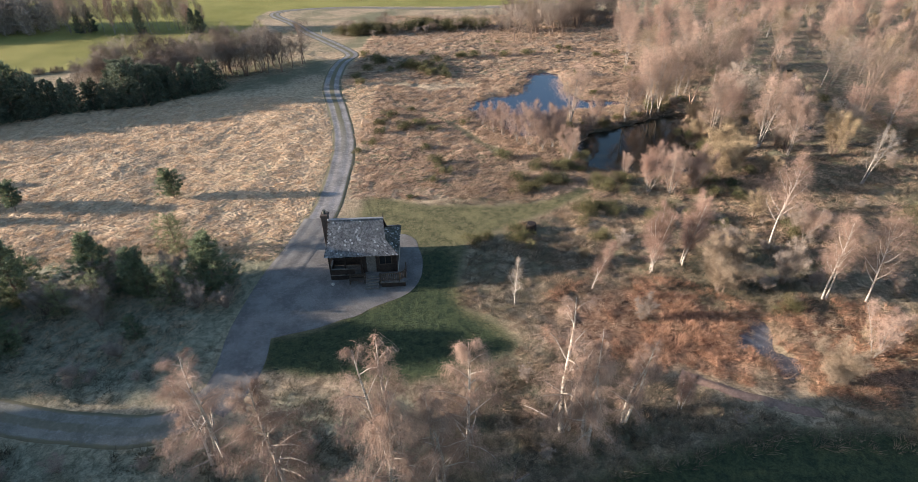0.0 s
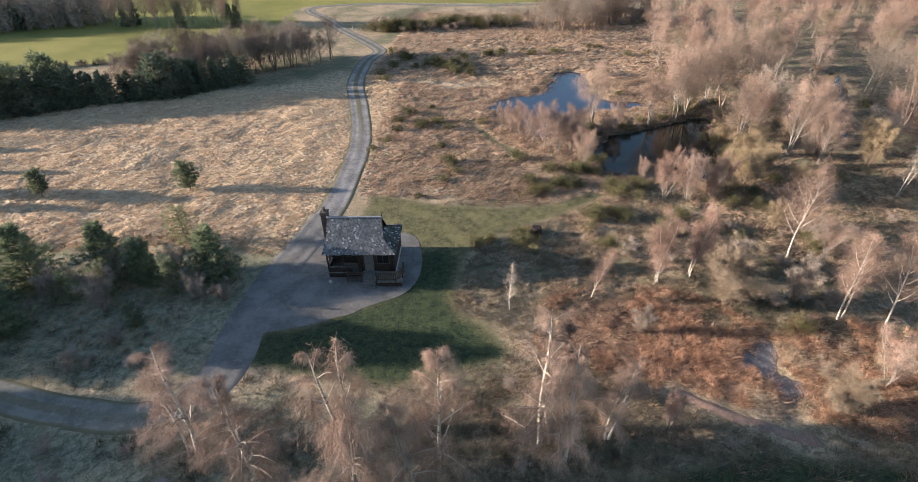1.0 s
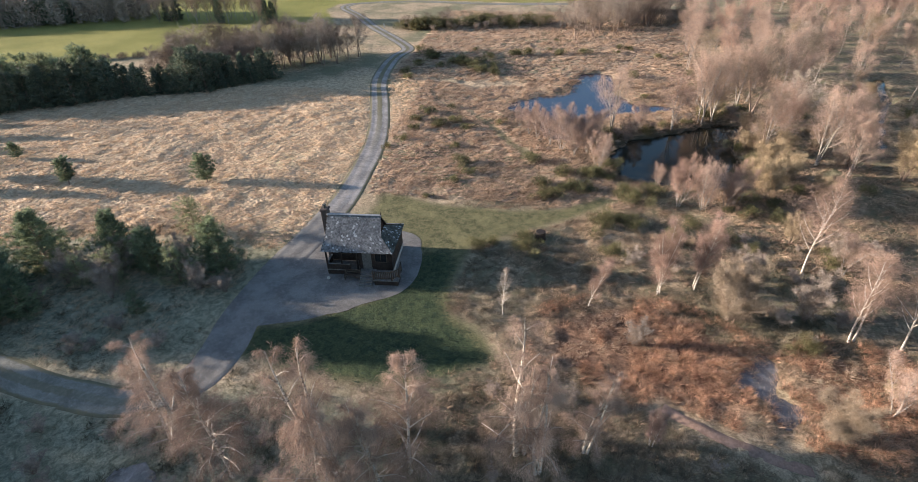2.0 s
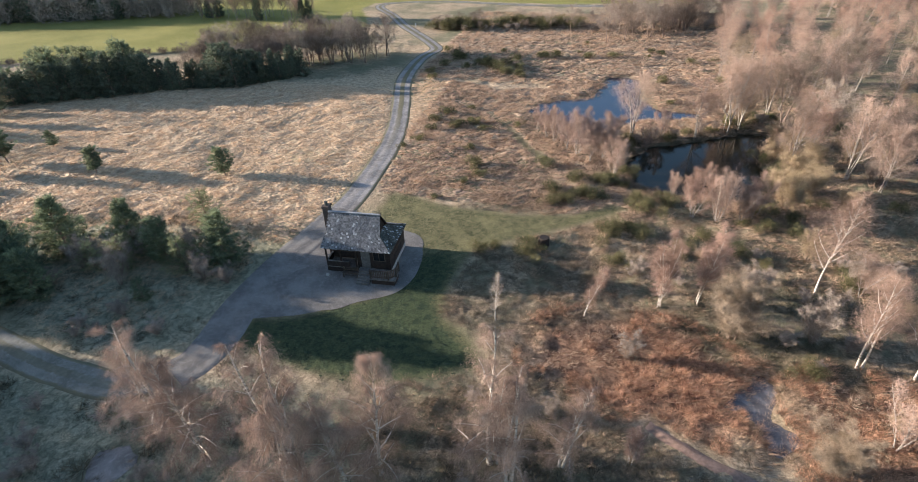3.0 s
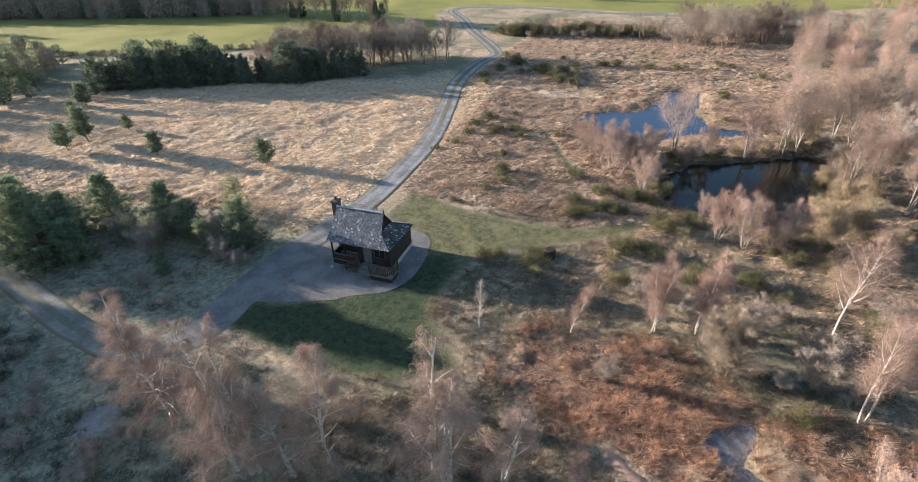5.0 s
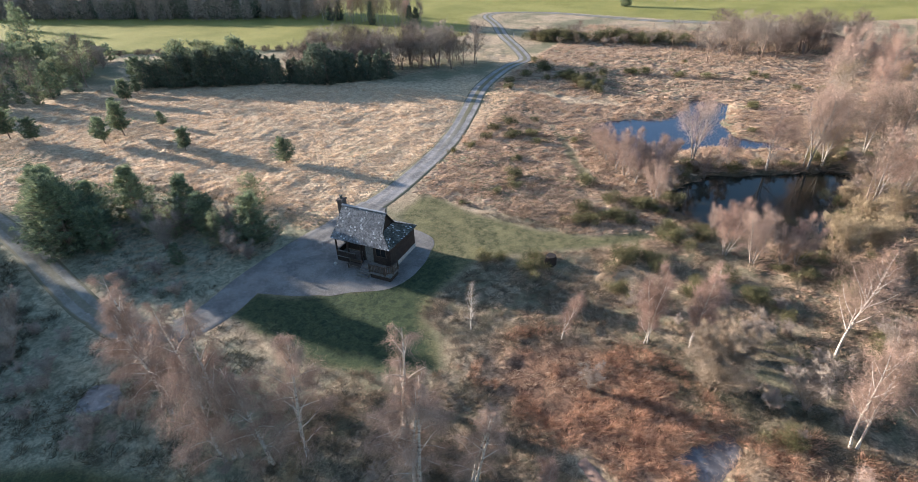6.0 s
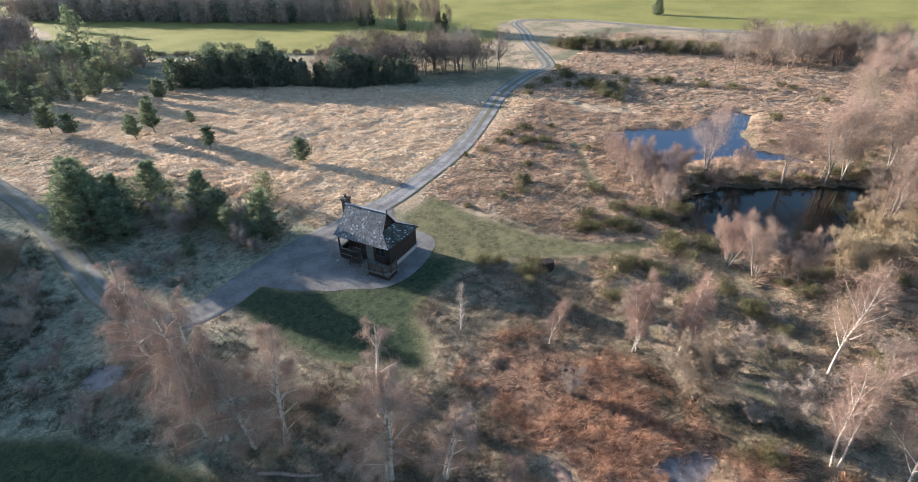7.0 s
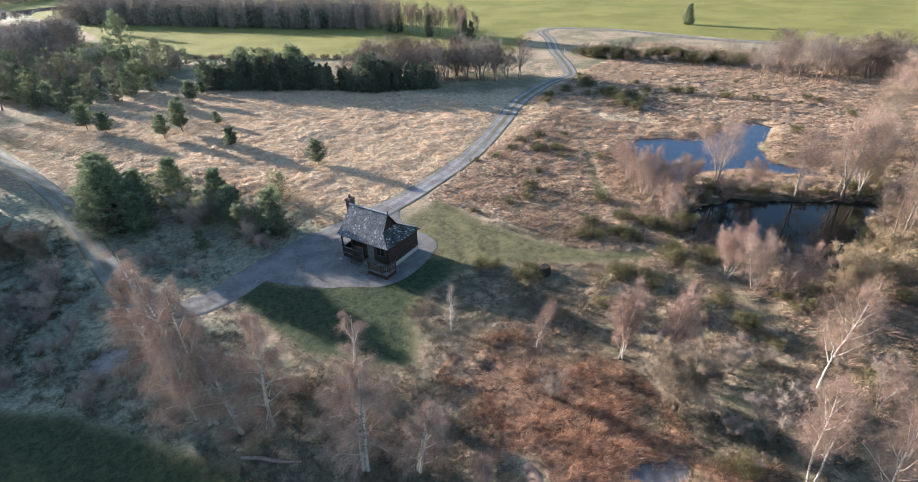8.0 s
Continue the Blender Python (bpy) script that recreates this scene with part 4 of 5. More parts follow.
for i in range(40):
    x, y = scatter.uniform(9, 44), scatter.uniform(27, 52)
    if inside(RUST, np.array([x]), np.array([y]))[0] < -1 and inside(LAWN, np.array([x]), np.array([y]))[0] < -1 and inside(PUDDLE, np.array([x]), np.array([y]))[0] < -1:
        plant("willow%d" % scatter.choice((1, 3, 1, 0)), x, y, scatter.uniform(0.18, 0.42), wide=1.4)
kind_of("dead", "dead_tree", lambda: grow(195, 6.5, 2, 0.30, 12, 5, 6, 0.5, 0.03, 0.1, 0.25, 0.014, 0.2, 0.04), WOOD_BARK, WOOD_BARK, "bleached dead birch leaning among the scrub", "dead tree", "", "branches")
plant("dead", 46.6, 56.2, 1.0, lean=(-8, 16))
# brushwood under the row of birches
for i in range(24):
    x, y = scatter.uniform(-2, 30), scatter.uniform(13, 29)
    if inside(UNDER, np.array([x]), np.array([y]))[0] > 0.5:
        plant("willow%d" % scatter.choice((1, 3, 1, 0)), x, y, scatter.uniform(0.25, 0.42), wide=1.3)
for i in range(14):
    x, y = scatter.uniform(-30, -17.5), scatter.uniform(21, 29)
    if near_line(ROAD, np.array([x]), np.array([y]))[0] > 2.6 and near_line(LANE, np.array([x]), np.array([y]))[0] > 2.6:
        plant("willow%d" % scatter.choice((1, 3)), x, y, scatter.uniform(0.2, 0.42), wide=1.3)
for i in range(90):
    x, y = scatter.uniform(-34, -3), scatter.uniform(9, 22)
    if inside(FRONT, np.array([x]), np.array([y]))[0] < -0.8 and min(near_line(q, np.array([x]), np.array([y]))[0] for q in (ROAD, LANE)) > 2.2 and inside(HOLLOW, np.array([x]), np.array([y]))[0] < -0.8:
        plant(scatter.choice(("willow1", "willow3")), x, y, scatter.uniform(0.2, 0.4), wide=1.4)
plant("bigwillow", -38.8, 19.4, 0.75, wide=1.2), plant("bigwillow", -41.6, 17.6, 0.7, wide=1.2), plant("willow1", -30.4, 17.6, 0.9), plant("willow3", -27.0, 15.6, 0.8)
# shelter belt of spruce with bare trees at its end
belt = smooth_line([(-88, 70.6), (-84, 73.4), (-74.7, 77.4), (-65.0, 82.6), (-55, 87.4), (-50, 90.4), (-45.6, 94.6)], 1.45)
for i, (x, y) in enumerate(belt):
    tall = np.interp(x, [-92, -84, -76, -71, -67, -60, -57, -53, -50, -47, -44], [5.0, 6.6, 7.6, 8.6, 6.0, 5.4, 7.4, 6.8, 4.8, 6.4, 4.2]) / 7.2
    for row in range(2):
        key = "spruce%d" % scatter.randrange(4) if row == 0 or x > -68 or scatter.random() < 0.3 else "farpine%d" % scatter.choice((1, 2, 1))
        plant(key, x - 2.0 * row + scatter.uniform(-0.7, 0.7), y + 2.6 * row + scatter.uniform(-0.7, 0.7), tall * scatter.uniform(0.72, 1.08) * (1.0 if key[0] == "s" else 1.5), wide=1.15)
for x, y, s in ((-92.6, 82.0, 1.3), (-89.0, 80.6, 1.5), (-85.4, 82.4, 1.4), (-81.6, 84.6, 1.2), (-95.8, 84.0, 1.0)):
    plant("farpine%d" % scatter.choice((1, 2)), x, y, s, wide=1.2)
for i in range(76):
    s = i / 75
    plant("alder%d" % scatter.randrange(3), -68 + 31 * s + scatter.uniform(-4, 4), 91 + 17 * s + scatter.uniform(-2, 10), scatter.uniform(0.5, 1.02), wide=scatter.uniform(0.95, 1.25))

# birch wood
placed = []
tries = 0
while len(placed) < 250 and tries < 20000:
    tries += 1
    x, y = scatter.uniform(28, 150), scatter.uniform(24, 205)
    if float(inside(WOOD, np.array([x]), np.array([y]))[0]) < 1.0 or x > 40 + y * 0.75:
        continue
    if x < 46 and y < 64:
        continue
    gap = 2.6 + 0.018 * y
    if any((x - a) ** 2 + (y - b) ** 2 < gap * gap for a, b in placed) or max(float(inside(q, np.array([x]), np.array([y]))[0]) + (1.2 if q is DITCH else 0.0) for q in (POND_E, POND_W, DITCH)) > -1:
        continue
    placed.append((x, y))
    r = scatter.random()
    key = "wood%d" % scatter.randrange(5) if r < 0.72 else ("alder%d" % scatter.randrange(3) if r < 0.86 else "willow%d" % scatter.randrange(4))
    plant(key, x, y, scatter.uniform(0.75, 1.25) * (1.0 if r < 0.86 else 1.2), lean=(scatter.uniform(-4, 4), scatter.uniform(-4, 6)))

# row of bare trees and gorse at the edge of the far meadow
for i in range(86):
    s = (i + scatter.random()) / 86
    if vnoise(i, 3, 5, 60) < 0.34:
        continue
    plant(("alder%d" % scatter.randrange(3)) if scatter.random() < 0.6 else "willow3", -34 + 76 * s, 141 + 8 * s + scatter.uniform(-5, 10), scatter.uniform(0.55, 1.0) if s > 0.4 else scatter.uniform(0.3, 0.55), wide=scatter.uniform(1.1, 1.6))
for x, y, s in ((11.7, 130.4, 0.95), (15.3, 133.0, 1.0), (20.5, 136.9, 1.05), (17.6, 139.5, 0.9), (24.0, 140.0, 1.0), (28.4, 146.0, 0.9), (33.3, 150.5, 0.85), (8.0, 141.0, 0.7), (3.0, 140.6, 0.75), (38.6, 152.0, 0.9), (13.4, 143.0, 0.85), (-2.6, 141.2, 0.6)):
    plant("alder%d" % scatter.randrange(3), x, y, s, wide=1.1)
# gorse and bramble
for i in range(16):
    s = i / 15
    plant("gorse%d" % (i % 3), -31 + 34 * s + scatter.uniform(-1, 1), 139.5 + 7 * s + scatter.uniform(-1.5, 2.5), scatter.uniform(1.6, 2.3), wide=1.1)
for x, y, s in ((8.2, 55.6, 1.2), (6.4, 54.6, 0.9), (10.0, 57.4, 1.0), (12.6, 48.8, 1.3), (17.0, 55.2, 1.3), (18.4, 57.6, 1.1), (15.2, 50.4, 1.0), (0.9, 43.9, 0.9), (2.2, 44.3, 0.7),
                (-9.4, 75, 0.9), (-7.4, 76, 0.9), (-14.6, 66, 0.6), (-6.3, 53.1, 0.5), (13.0, 61.0, 1.2), (28.3, 53, 1.0), (24.5, 48.6, 1.0), (19.4, 47.0, 0.8), (31.5, 62, 1.3), (33, 66, 1.3), (-19.6, 114, 1.4), (-17, 112, 1.3),
                (-11.5, 107, 1.5), (-9.0, 105.6, 1.5), (-6.4, 103.6, 1.3), (-13.4, 108, 1.2), (-4.6, 102, 1.2), (-1, 115.8, 1.2), (1.9, 115.1, 1.3), (-6.3, 112.8, 1.1), (8, 116, 1.2), (13, 117, 1.2), (26.5, 33.5, 0.9), (8.8, 60.2, 1.1), (6.8, 57.4, 1.0), (12.0, 60.9, 1.2), (16.0, 56.6, 1.1), (14.0, 44.8, 1.0), (13.2, 50.6, 1.1), (16.1, 49.4, 1.0), (10.8, 57.5, 1.1), (30.6, 52.3, 1.0), (31.2, 70.7, 1.2),
                (-19.2, 105.6, 1.2), (-18.0, 111.4, 1.3), (-11.4, 107.0, 1.4), (-5.3, 106.4, 1.1), (-23.0, 119.0, 1.0), (-8.2, 108.4, 1.2), (-15.0, 106.0, 1.0), (-12.6, 76.5, 0.9), (-12.2, 79.4, 1.0), (-13.0, 72.6, 0.8), (-13.4, 69.0, 0.7), (-19.4, 97.5, 0.9), (-21.0, 101.5, 1.0), (-0.6, 76.9, 0.7), (-5.0, 73.9, 0.8), (-9.0, 74.2, 0.8)):
    plant("gorse%d" % scatter.randrange(3), x, y, s * 0.84, wide=1.1)
for i in range(16):
    x, y = scatter.uniform(5, 31), scatter.uniform(43, 62)
    if inside(POND_E, np.array([x]), np.array([y]))[0] < -1 and inside(LAWN, np.array([x]), np.array([y]))[0] < -1:
        plant("gorse%d" % scatter.randrange(3), x, y, scatter.uniform(0.5, 0.95), wide=1.2)
for x, y in ((16, 74), (18, 75.4), (20.5, 76.4), (23, 78), (26, 80), (29, 82.4), (32, 84), (14.2, 71), (13.8, 67), (14.4, 64), (30.4, 62.5), (31.8, 66)):
    plant("gorse%d" % scatter.randrange(3), x, y, scatter.uniform(0.6, 1.0), wide=1.3)
for i in range(34):
    x, y = scatter.uniform(29, 62), scatter.uniform(42, 104)
    if max(float(inside(q, np.array([x]), np.array([y]))[0]) for q in (POND_E, DITCH)) < -1.5:
        plant(scatter.choice(("willow0", "willow2", "willow1", "gorse0", "gorse1")), x, y, scatter.uniform(0.5, 0.95), wide=1.15)
for i in range(60):
    x, y = scatter.uniform(-12, 46), scatter.uniform(56, 135)
    if max(float(inside(q, np.array([x]), np.array([y]))[0]) for q in (POND_E, POND_W, DITCH)) < -1.5 and vnoise(x, y, 9, 12) > 0.45:
        plant("gorse%d" % scatter.randrange(3), x, y, scatter.uniform(0.45, 0.9), wide=1.1)
# far clumps
for i in range(34):
    s = (i + scatter.random()) / 34
    plant(scatter.choice(("alder1", "wood0", "wood1", "wood3")), -109 + 39 * s, 145 + scatter.uniform(-1.5, 6), scatter.uniform(0.85, 1.15), wide=0.8)
for x, y, s in ((-102.4, 146.0, 0.85), (-100.6, 148.0, 0.95), (-85.2, 144.6, 0.95), (-71.0, 143.6, 0.9), (-70.0, 145.2, 0.8)):
    plant("spruce%d" % scatter.choice((0, 2)), x, y, s)
plant("farpine1", -163.8, 87.4, 1.9, wide=1.0, label="lone dark conifer in the green field"), plant("farpine0", -190, 98, 1.7), plant("pine1", -21.7, 200.3, 1.3, label="lone dark pine in the far field", wide=1.1)
# mixed pine wood beyond the meadow
PINE_WOOD = [(-112, 38), (-103, 42), (-92.5, 45.5), (-96, 52), (-94.5, 58), (-96.5, 67.5), (-106, 71), (-118, 83), (-134, 78), (-152, 72), (-165, 60), (-150, 44)]
stood = []
for i in range(900):
    x, y = scatter.uniform(-165, -90), scatter.uniform(38, 84)
    if inside(PINE_WOOD, np.array([x]), np.array([y]))[0] < 0.4 or inside(FIELD, np.array([x]), np.array([y]))[0] > -2 or any((x - a) ** 2 + (y - b) ** 2 < 11 for a, b in stood):
        continue
    stood.append((x, y))
    plant(scatter.choice(("farpine0", "farpine1", "farpine2", "farpine1", "farpine2", "alder0", "willow1")), x, y, scatter.uniform(0.6, 1.35), wide=scatter.uniform(1.0, 1.3))


def far_wood(name, line, depth, tall, dark, label, count, seed):
    """Distant trees, too many and too far to count."""
    rng = np.random.default_rng(seed)
    n = count
    p = np.array(smooth_line(line, 3.0))
    k = rng.integers(0, len(p), n)
    cx, cy = p[k, 0] + rng.uniform(-depth, depth, n), p[k, 1] + rng.uniform(-depth, depth, n)
    hs = tall * rng.uniform(0.6, 1.15, n)
    m = 110 if tall > 4 else 16
    zz = rng.random((n, m)) ** 0.8
    r = (1 - np.abs(zz - 0.45)) * 0.22 * hs[:, None] * rng.random((n, m)) ** 0.5
    a = rng.uniform(0, 6.28, (n, m))
    base = np.stack([cx[:, None] + r * np.cos(a), cy[:, None] + r * np.sin(a), zz * hs[:, None]], -1).reshape(-1, 3)
    way = (rng.normal(size=base.shape) * 0.75 + np.array([0, 0, 0.35])) * min(0.9, tall / 9.0)
    v, f = slivers(base, way, np.full(len(base), 0.22 * min(1.0, tall / 5.0)), rng)
    trunk_b = np.stack([cx, cy, np.full(n, -0.3)], 1)
    v2, f2 = slivers(trunk_b, np.stack([np.zeros(n), np.zeros(n), hs], 1), np.full(n, 0.014 * tall), rng)
    return tagged(new(name, raw_mesh(name, np.concatenate([v, v2]), np.concatenate([f, f2 + len(v)]), dark)), label, "woodland", kind="stuff")


far_wood("far_woodland", [(-246, 110), (-222, 116), (-167, 134), (-117, 152)], 8, 8.5, TWIGS_GREY, "distant dark strip of bare woodland behind the fields", 1100, 1)
# extra dark layer, added to make the shade band along the wood's foot
far_wood("far_woodland", [(-240, 108), (-222, 113), (-167, 130), (-132, 142)], 3, 6, SPRUCE, "dark evergreen edge of the distant woodland", 900, 8)
far_wood("far_woodland", [(-190, 78), (-182, 68), (-172, 57), (-160, 48)], 8, 7, TWIGS_GREY, "distant grey woodland beside the river", 700, 2)
far_wood("far_woodland", [(70, 190), (120, 205), (220, 220), (330, 200)], 14, 9, TWIGS, "distant bare birch woodland", 500, 3)
far_wood("far_woodland", [(-362, 60), (-372, 110), (-386, 160), (-410, 210)], 10, 7, TWIGS_GREY, "grey woodland on the far bank of the river", 600, 9)
far_wood("hedge", [(-124, 86.5), (-118.6, 90), (-97, 102.4), (-78, 110.6), (-66, 118.6)], 1.0, 1.1, TWIGS_DARK, "low dark hedge at the edge of the green field", 2600, 7)
far_wood("hedge", [(-110, 268), (-80, 271), (-20, 277), (60, 296), (200, 310)], 1.2, 1.6, TWIGS_GREY, "distant low field hedge", 420, 4)
far_wood("hedge", [(-14, 214), (0, 217), (37, 230), (120, 240)], 1.0, 0.8, TWIGS_GREY, "distant low hedge between pale fields", 260, 5)
far_wood("far_woodland", [(-700, 900), (-200, 1100), (500, 1000), (1100, 700)], 60, 18, TWIGS_GREY, "woodland on the horizon", 1500, 6)


# ---- grasses ----
def tufts(name, label, box, density, where, mat, radius, tall, width, blades, lay, seed):
    """Clumps of long blades on the ground."""
    rng = np.random.default_rng(seed)
    x0, y0, x1, y1 = box
    n = int((x1 - x0) * (y1 - y0) * density)
    x, y = rng.uniform(x0, x1, n), rng.uniform(y0, y1, n)
    ok = where(x, y) & (near_line(ROAD, x, y) > 1.75) & (near_line(LANE, x, y) > 1.8) & (inside(YARD, x, y) < (0.2 if name == "lawn_grass" else -0.4)) & (near_line(FOOTPATH, x, y) > 0.9) & (inside(HOLLOW, x, y) < 0.55)
    for q in (POND_W, POND_E, DITCH, PUDDLE):
        ok &= inside(q, x, y) < ((5 if seed == 15 else 0.25) if q is PUDDLE else 0.35)
    x, y = x[ok], y[ok]
    n = len(x)
    z = height(x, y)
    size = rng.uniform(0.6, 1.3, n)
    a, r = rng.uniform(0, 6.28, (n, blades)), radius * np.sqrt(rng.random((n, blades))) * size[:, None]
    base = np.stack([x[:, None] + 0.5 * r * np.cos(a), y[:, None] + 0.5 * r * np.sin(a), np.repeat(z[:, None] - 0.03, blades, 1)], -1)
    bias = lay * (0.6 + rng.random((n, 1)))
    turn = 1.2 * (vnoise(x, y, 7.0, 30 + seed)[:, None] - 0.5)
    dx, dy = r * np.cos(a) + bias * np.cos(turn) * tall, r * np.sin(a) + bias * np.sin(turn) * tall
    way = np.stack([dx, dy, tall * size[:, None] * rng.uniform(0.5, 1.1, (n, blades))], -1)
    v, f = slivers(base.reshape(-1, 3), way.reshape(-1, 3), np.full(n * blades, width), rng)
    return tagged(new(name, raw_mesh(name, v, f, mat)), label, "grass", kind="stuff")


def clear(x, y):
    return (inside(LAWN, x, y) < 0.2) & (inside(FIELD, x, y) < 0) & (inside(FRONT, x, y) < 0) & (inside(WEST_TURF, x, y) < 0) & (inside(PATCH, x, y) < 0)


tufts("dry_grass", "straw-coloured winter tussock grass on the meadow", (-96, 27, -15, 101), 2.2, lambda x, y: clear(x, y) & (x < -16) & ((y < 90) | (x > -25)) & (inside(GLADE, x, y) < 0), STRAW, 0.46, 0.26, 0.030, 26, 0.6, 1)
tufts("dry_grass", "tawny tussock grass beside the ponds", (-16, 53, 36, 100), 2.8, lambda x, y: clear(x, y) & (vnoise(x, y, 7, 40) > 0.28), DRY, 0.55, 0.45, 0.055, 18, 0.6, 2)
tufts("dry_grass", "tawny grass and litter on the heath", (-2, 22, 46, 56), 3.0, lambda x, y: clear(x, y) & (inside(RUST, x, y) < 0.5) & (inside(RUST_E, x, y) < 0.5) & (inside(HEATHER, x, y) < 0) & (vnoise(x, y, 5, 41) > 0.36), HEATH, 0.42, 0.26, 0.032, 24, 0.4, 3)
tufts("dry_grass", "thin rough grass under young pines", (-50, 18, -17, 46), 3.0, lambda x, y: clear(x, y) & (vnoise(x, y, 6, 42) > 0.52), STRAW, 0.42, 0.26, 0.026, 24, 0.5, 4)
tufts("dry_grass", "grey-green grass between the young pines", (-52, 22, -17, 44), 3.0, lambda x, y: clear(x, y) & (inside(GLADE, x, y) > -1) & (vnoise(x, y, 6, 42) < 0.56), SAGE, 0.36, 0.18, 0.035, 14, 0.4, 17)
tufts("dry_grass", "grey-green grass and scrub beneath the birches", (-46, 6, 0, 25), 4.0, lambda x, y: (inside(WEST_TURF, x, y) > 0) & (inside(FRONT, x, y) < 0) & (vnoise(x, y, 4, 56) > 0.3), SAGE, 0.4, 0.24, 0.032, 16, 0.3, 29)
tufts("sedge", "dark scrub and bramble beneath the birches", (-46, 6, 0, 25), 4.5, lambda x, y: (inside(WEST_TURF, x, y) > 0) & (inside(FRONT, x, y) < 0) & (0.6 * vnoise(x, y, 3, 57) + 0.4 * vnoise(x, y, 1.1, 63) > 0.48), DARK_HEATHER, 0.5, 0.42, 0.036, 18, 0.2, 31)
tufts("dry_grass", "tawny grass on the far meadow", (-30, 98, 46, 165), 1.0, lambda x, y: clear(x, y) & (x > -24), DRY, 0.8, 0.5, 0.09, 14, 0.8, 5)
tufts("bracken", "collapsed rust-red dead bracken", (6, 24, 28, 38), 9.0, lambda x, y: (inside(RUST, x, y) > -1.2) & (0.6 * vnoise(x, y, 1.3, 53) + 0.6 * vnoise(x, y, 3.4, 54) > 0.55), BRACKEN, 0.42, 0.36, 0.022, 34, 0.4, 6)
tufts("bracken", "tawny orange bracken and grass beside the puddle", (23, 22, 38, 35), 8.0, lambda x, y: (inside(RUST_E, x, y) > -1.0) & (vnoise(x, y, 1.3, 50) > 0.42), BRACKEN, 0.42, 0.36, 0.024, 28, 0.4, 19)
tufts("dry_grass", "golden grass beside the puddle", (23, 22, 38, 35), 2.5, lambda x, y: (inside(RUST_E, x, y) > -1.0) & (vnoise(x, y, 2.5, 51) > 0.4), DRY, 0.42, 0.28, 0.028, 18, 0.4, 20)
tufts("dry_grass", "pale straw grass in open patches between the gorse", (4, 37, 46, 62), 3.0, lambda x, y: clear(x, y) & (inside(HEATHER, x, y) < 0) & (0.6 * vnoise(x, y, 4.5, 58) + 0.4 * vnoise(x, y, 1.6, 59) > 0.5), STRAW, 0.42, 0.24, 0.032, 18, 0.5, 33)
tufts("heather", "dark green-brown heather beyond the puddle", (17, 32, 34, 46), 7.0, lambda x, y: (inside(HEATHER, x, y) > -0.8) & (vnoise(x, y, 3, 52) > 0.22), DARK_HEATHER, 0.36, 0.3, 0.028, 22, 0.2, 27)
tufts("sedge", "reed stalks standing in the boggy puddle", (20, 24, 27, 34), 11.0, lambda x, y: (inside(PUDDLE, x, y) > -1.3) & (vnoise(x, y, 1.2, 47) > 0.5), DRY, 0.3, 0.3, 0.02, 16, 0.3, 15)
tufts("sedge", "dark brown heather and sedge on the heath", (-4, 20, 46, 64), 1.5, lambda x, y: clear(x, y) & ((inside(RUST, x, y) < 0) | (vnoise(x, y, 2.5, 49) > 0.6)) & (vnoise(x, y, 5, 43) > 0.28), SEDGE, 0.5, 0.36, 0.032, 20, 0.3, 7)
tufts("sedge", "dark heather and scrub beneath the pines", (-48, 8, 0, 44), 1.1, lambda x, y: clear(x, y) & (inside(GLADE, x, y) < 0) & (vnoise(x, y, 5, 44) > 0.5), SEDGE, 0.5, 0.45, 0.04, 18, 0.3, 8)
tufts("sedge", "dark brown undergrowth in the birch wood", (27, 50, 64, 100), 1.0, lambda x, y: clear(x, y) & (inside(WOOD, x, y) > 0), SEDGE, 0.55, 0.45, 0.05, 14, 0.3, 13)
tufts("dry_grass", "tawny grass in the birch wood", (27, 40, 64, 100), 1.2, lambda x, y: clear(x, y) & (inside(WOOD, x, y) > 0) & (vnoise(x, y, 6, 46) > 0.5), DRY, 0.55, 0.42, 0.05, 14, 0.5, 14)
# dark tufts that paint the cabin's shade onto the grass
tufts("sedge", "dark sedge put in as cabin shade beyond the lawn", (-1, 33, 14, 45), 4.0, lambda x, y: inside(CABIN_SHADE, x, y) > -0.6, SEDGE, 0.45, 0.32, 0.03, 18, 0.3, 16)
tufts("sedge", "dark brushy litter beneath the birch row", (-4, 12, 34, 31), 4.0, lambda x, y: inside(UNDER, x, y) > 0, SEDGE, 0.5, 0.42, 0.035, 18, 0.3, 10)
tufts("sedge", "dark overhanging sedge on the steep pond bank", (12, 58, 38, 86), 7.0, lambda x, y: (inside(POND_E, x, y) > -1.6) & (vnoise(x, y, 2, 48) > 0.25), SEDGE, 0.5, 0.4, 0.045, 16, 0.2, 18)
tufts("lawn_grass", "short green turf with shade in its colour", (-16, 24, 6, 44), 5.0, lambda x, y: inside(LAWN, x, y) > 0.1, TURF_SHADED, 0.20, 0.08, 0.03, 7, 0.3, 9)
tufts("lawn_grass", "rough olive grass behind the cabin", (-14, 43.6, 16, 57), 9.0, lambda x, y: inside(LAWN, x, y) > -0.2, OLIVE, 0.20, 0.10, 0.03, 9, 0.3, 11)
tufts("lawn_grass", "ragged turf edging the gravel yard", (-18, 28, -3, 50), 16.0, lambda x, y: (np.abs(inside(YARD, x, y) + 0.1) < 0.3) & (vnoise(x, y, 0.9, 61) > 0.4), OLIVE, 0.16, 0.08, 0.028, 8, 0.2, 35)
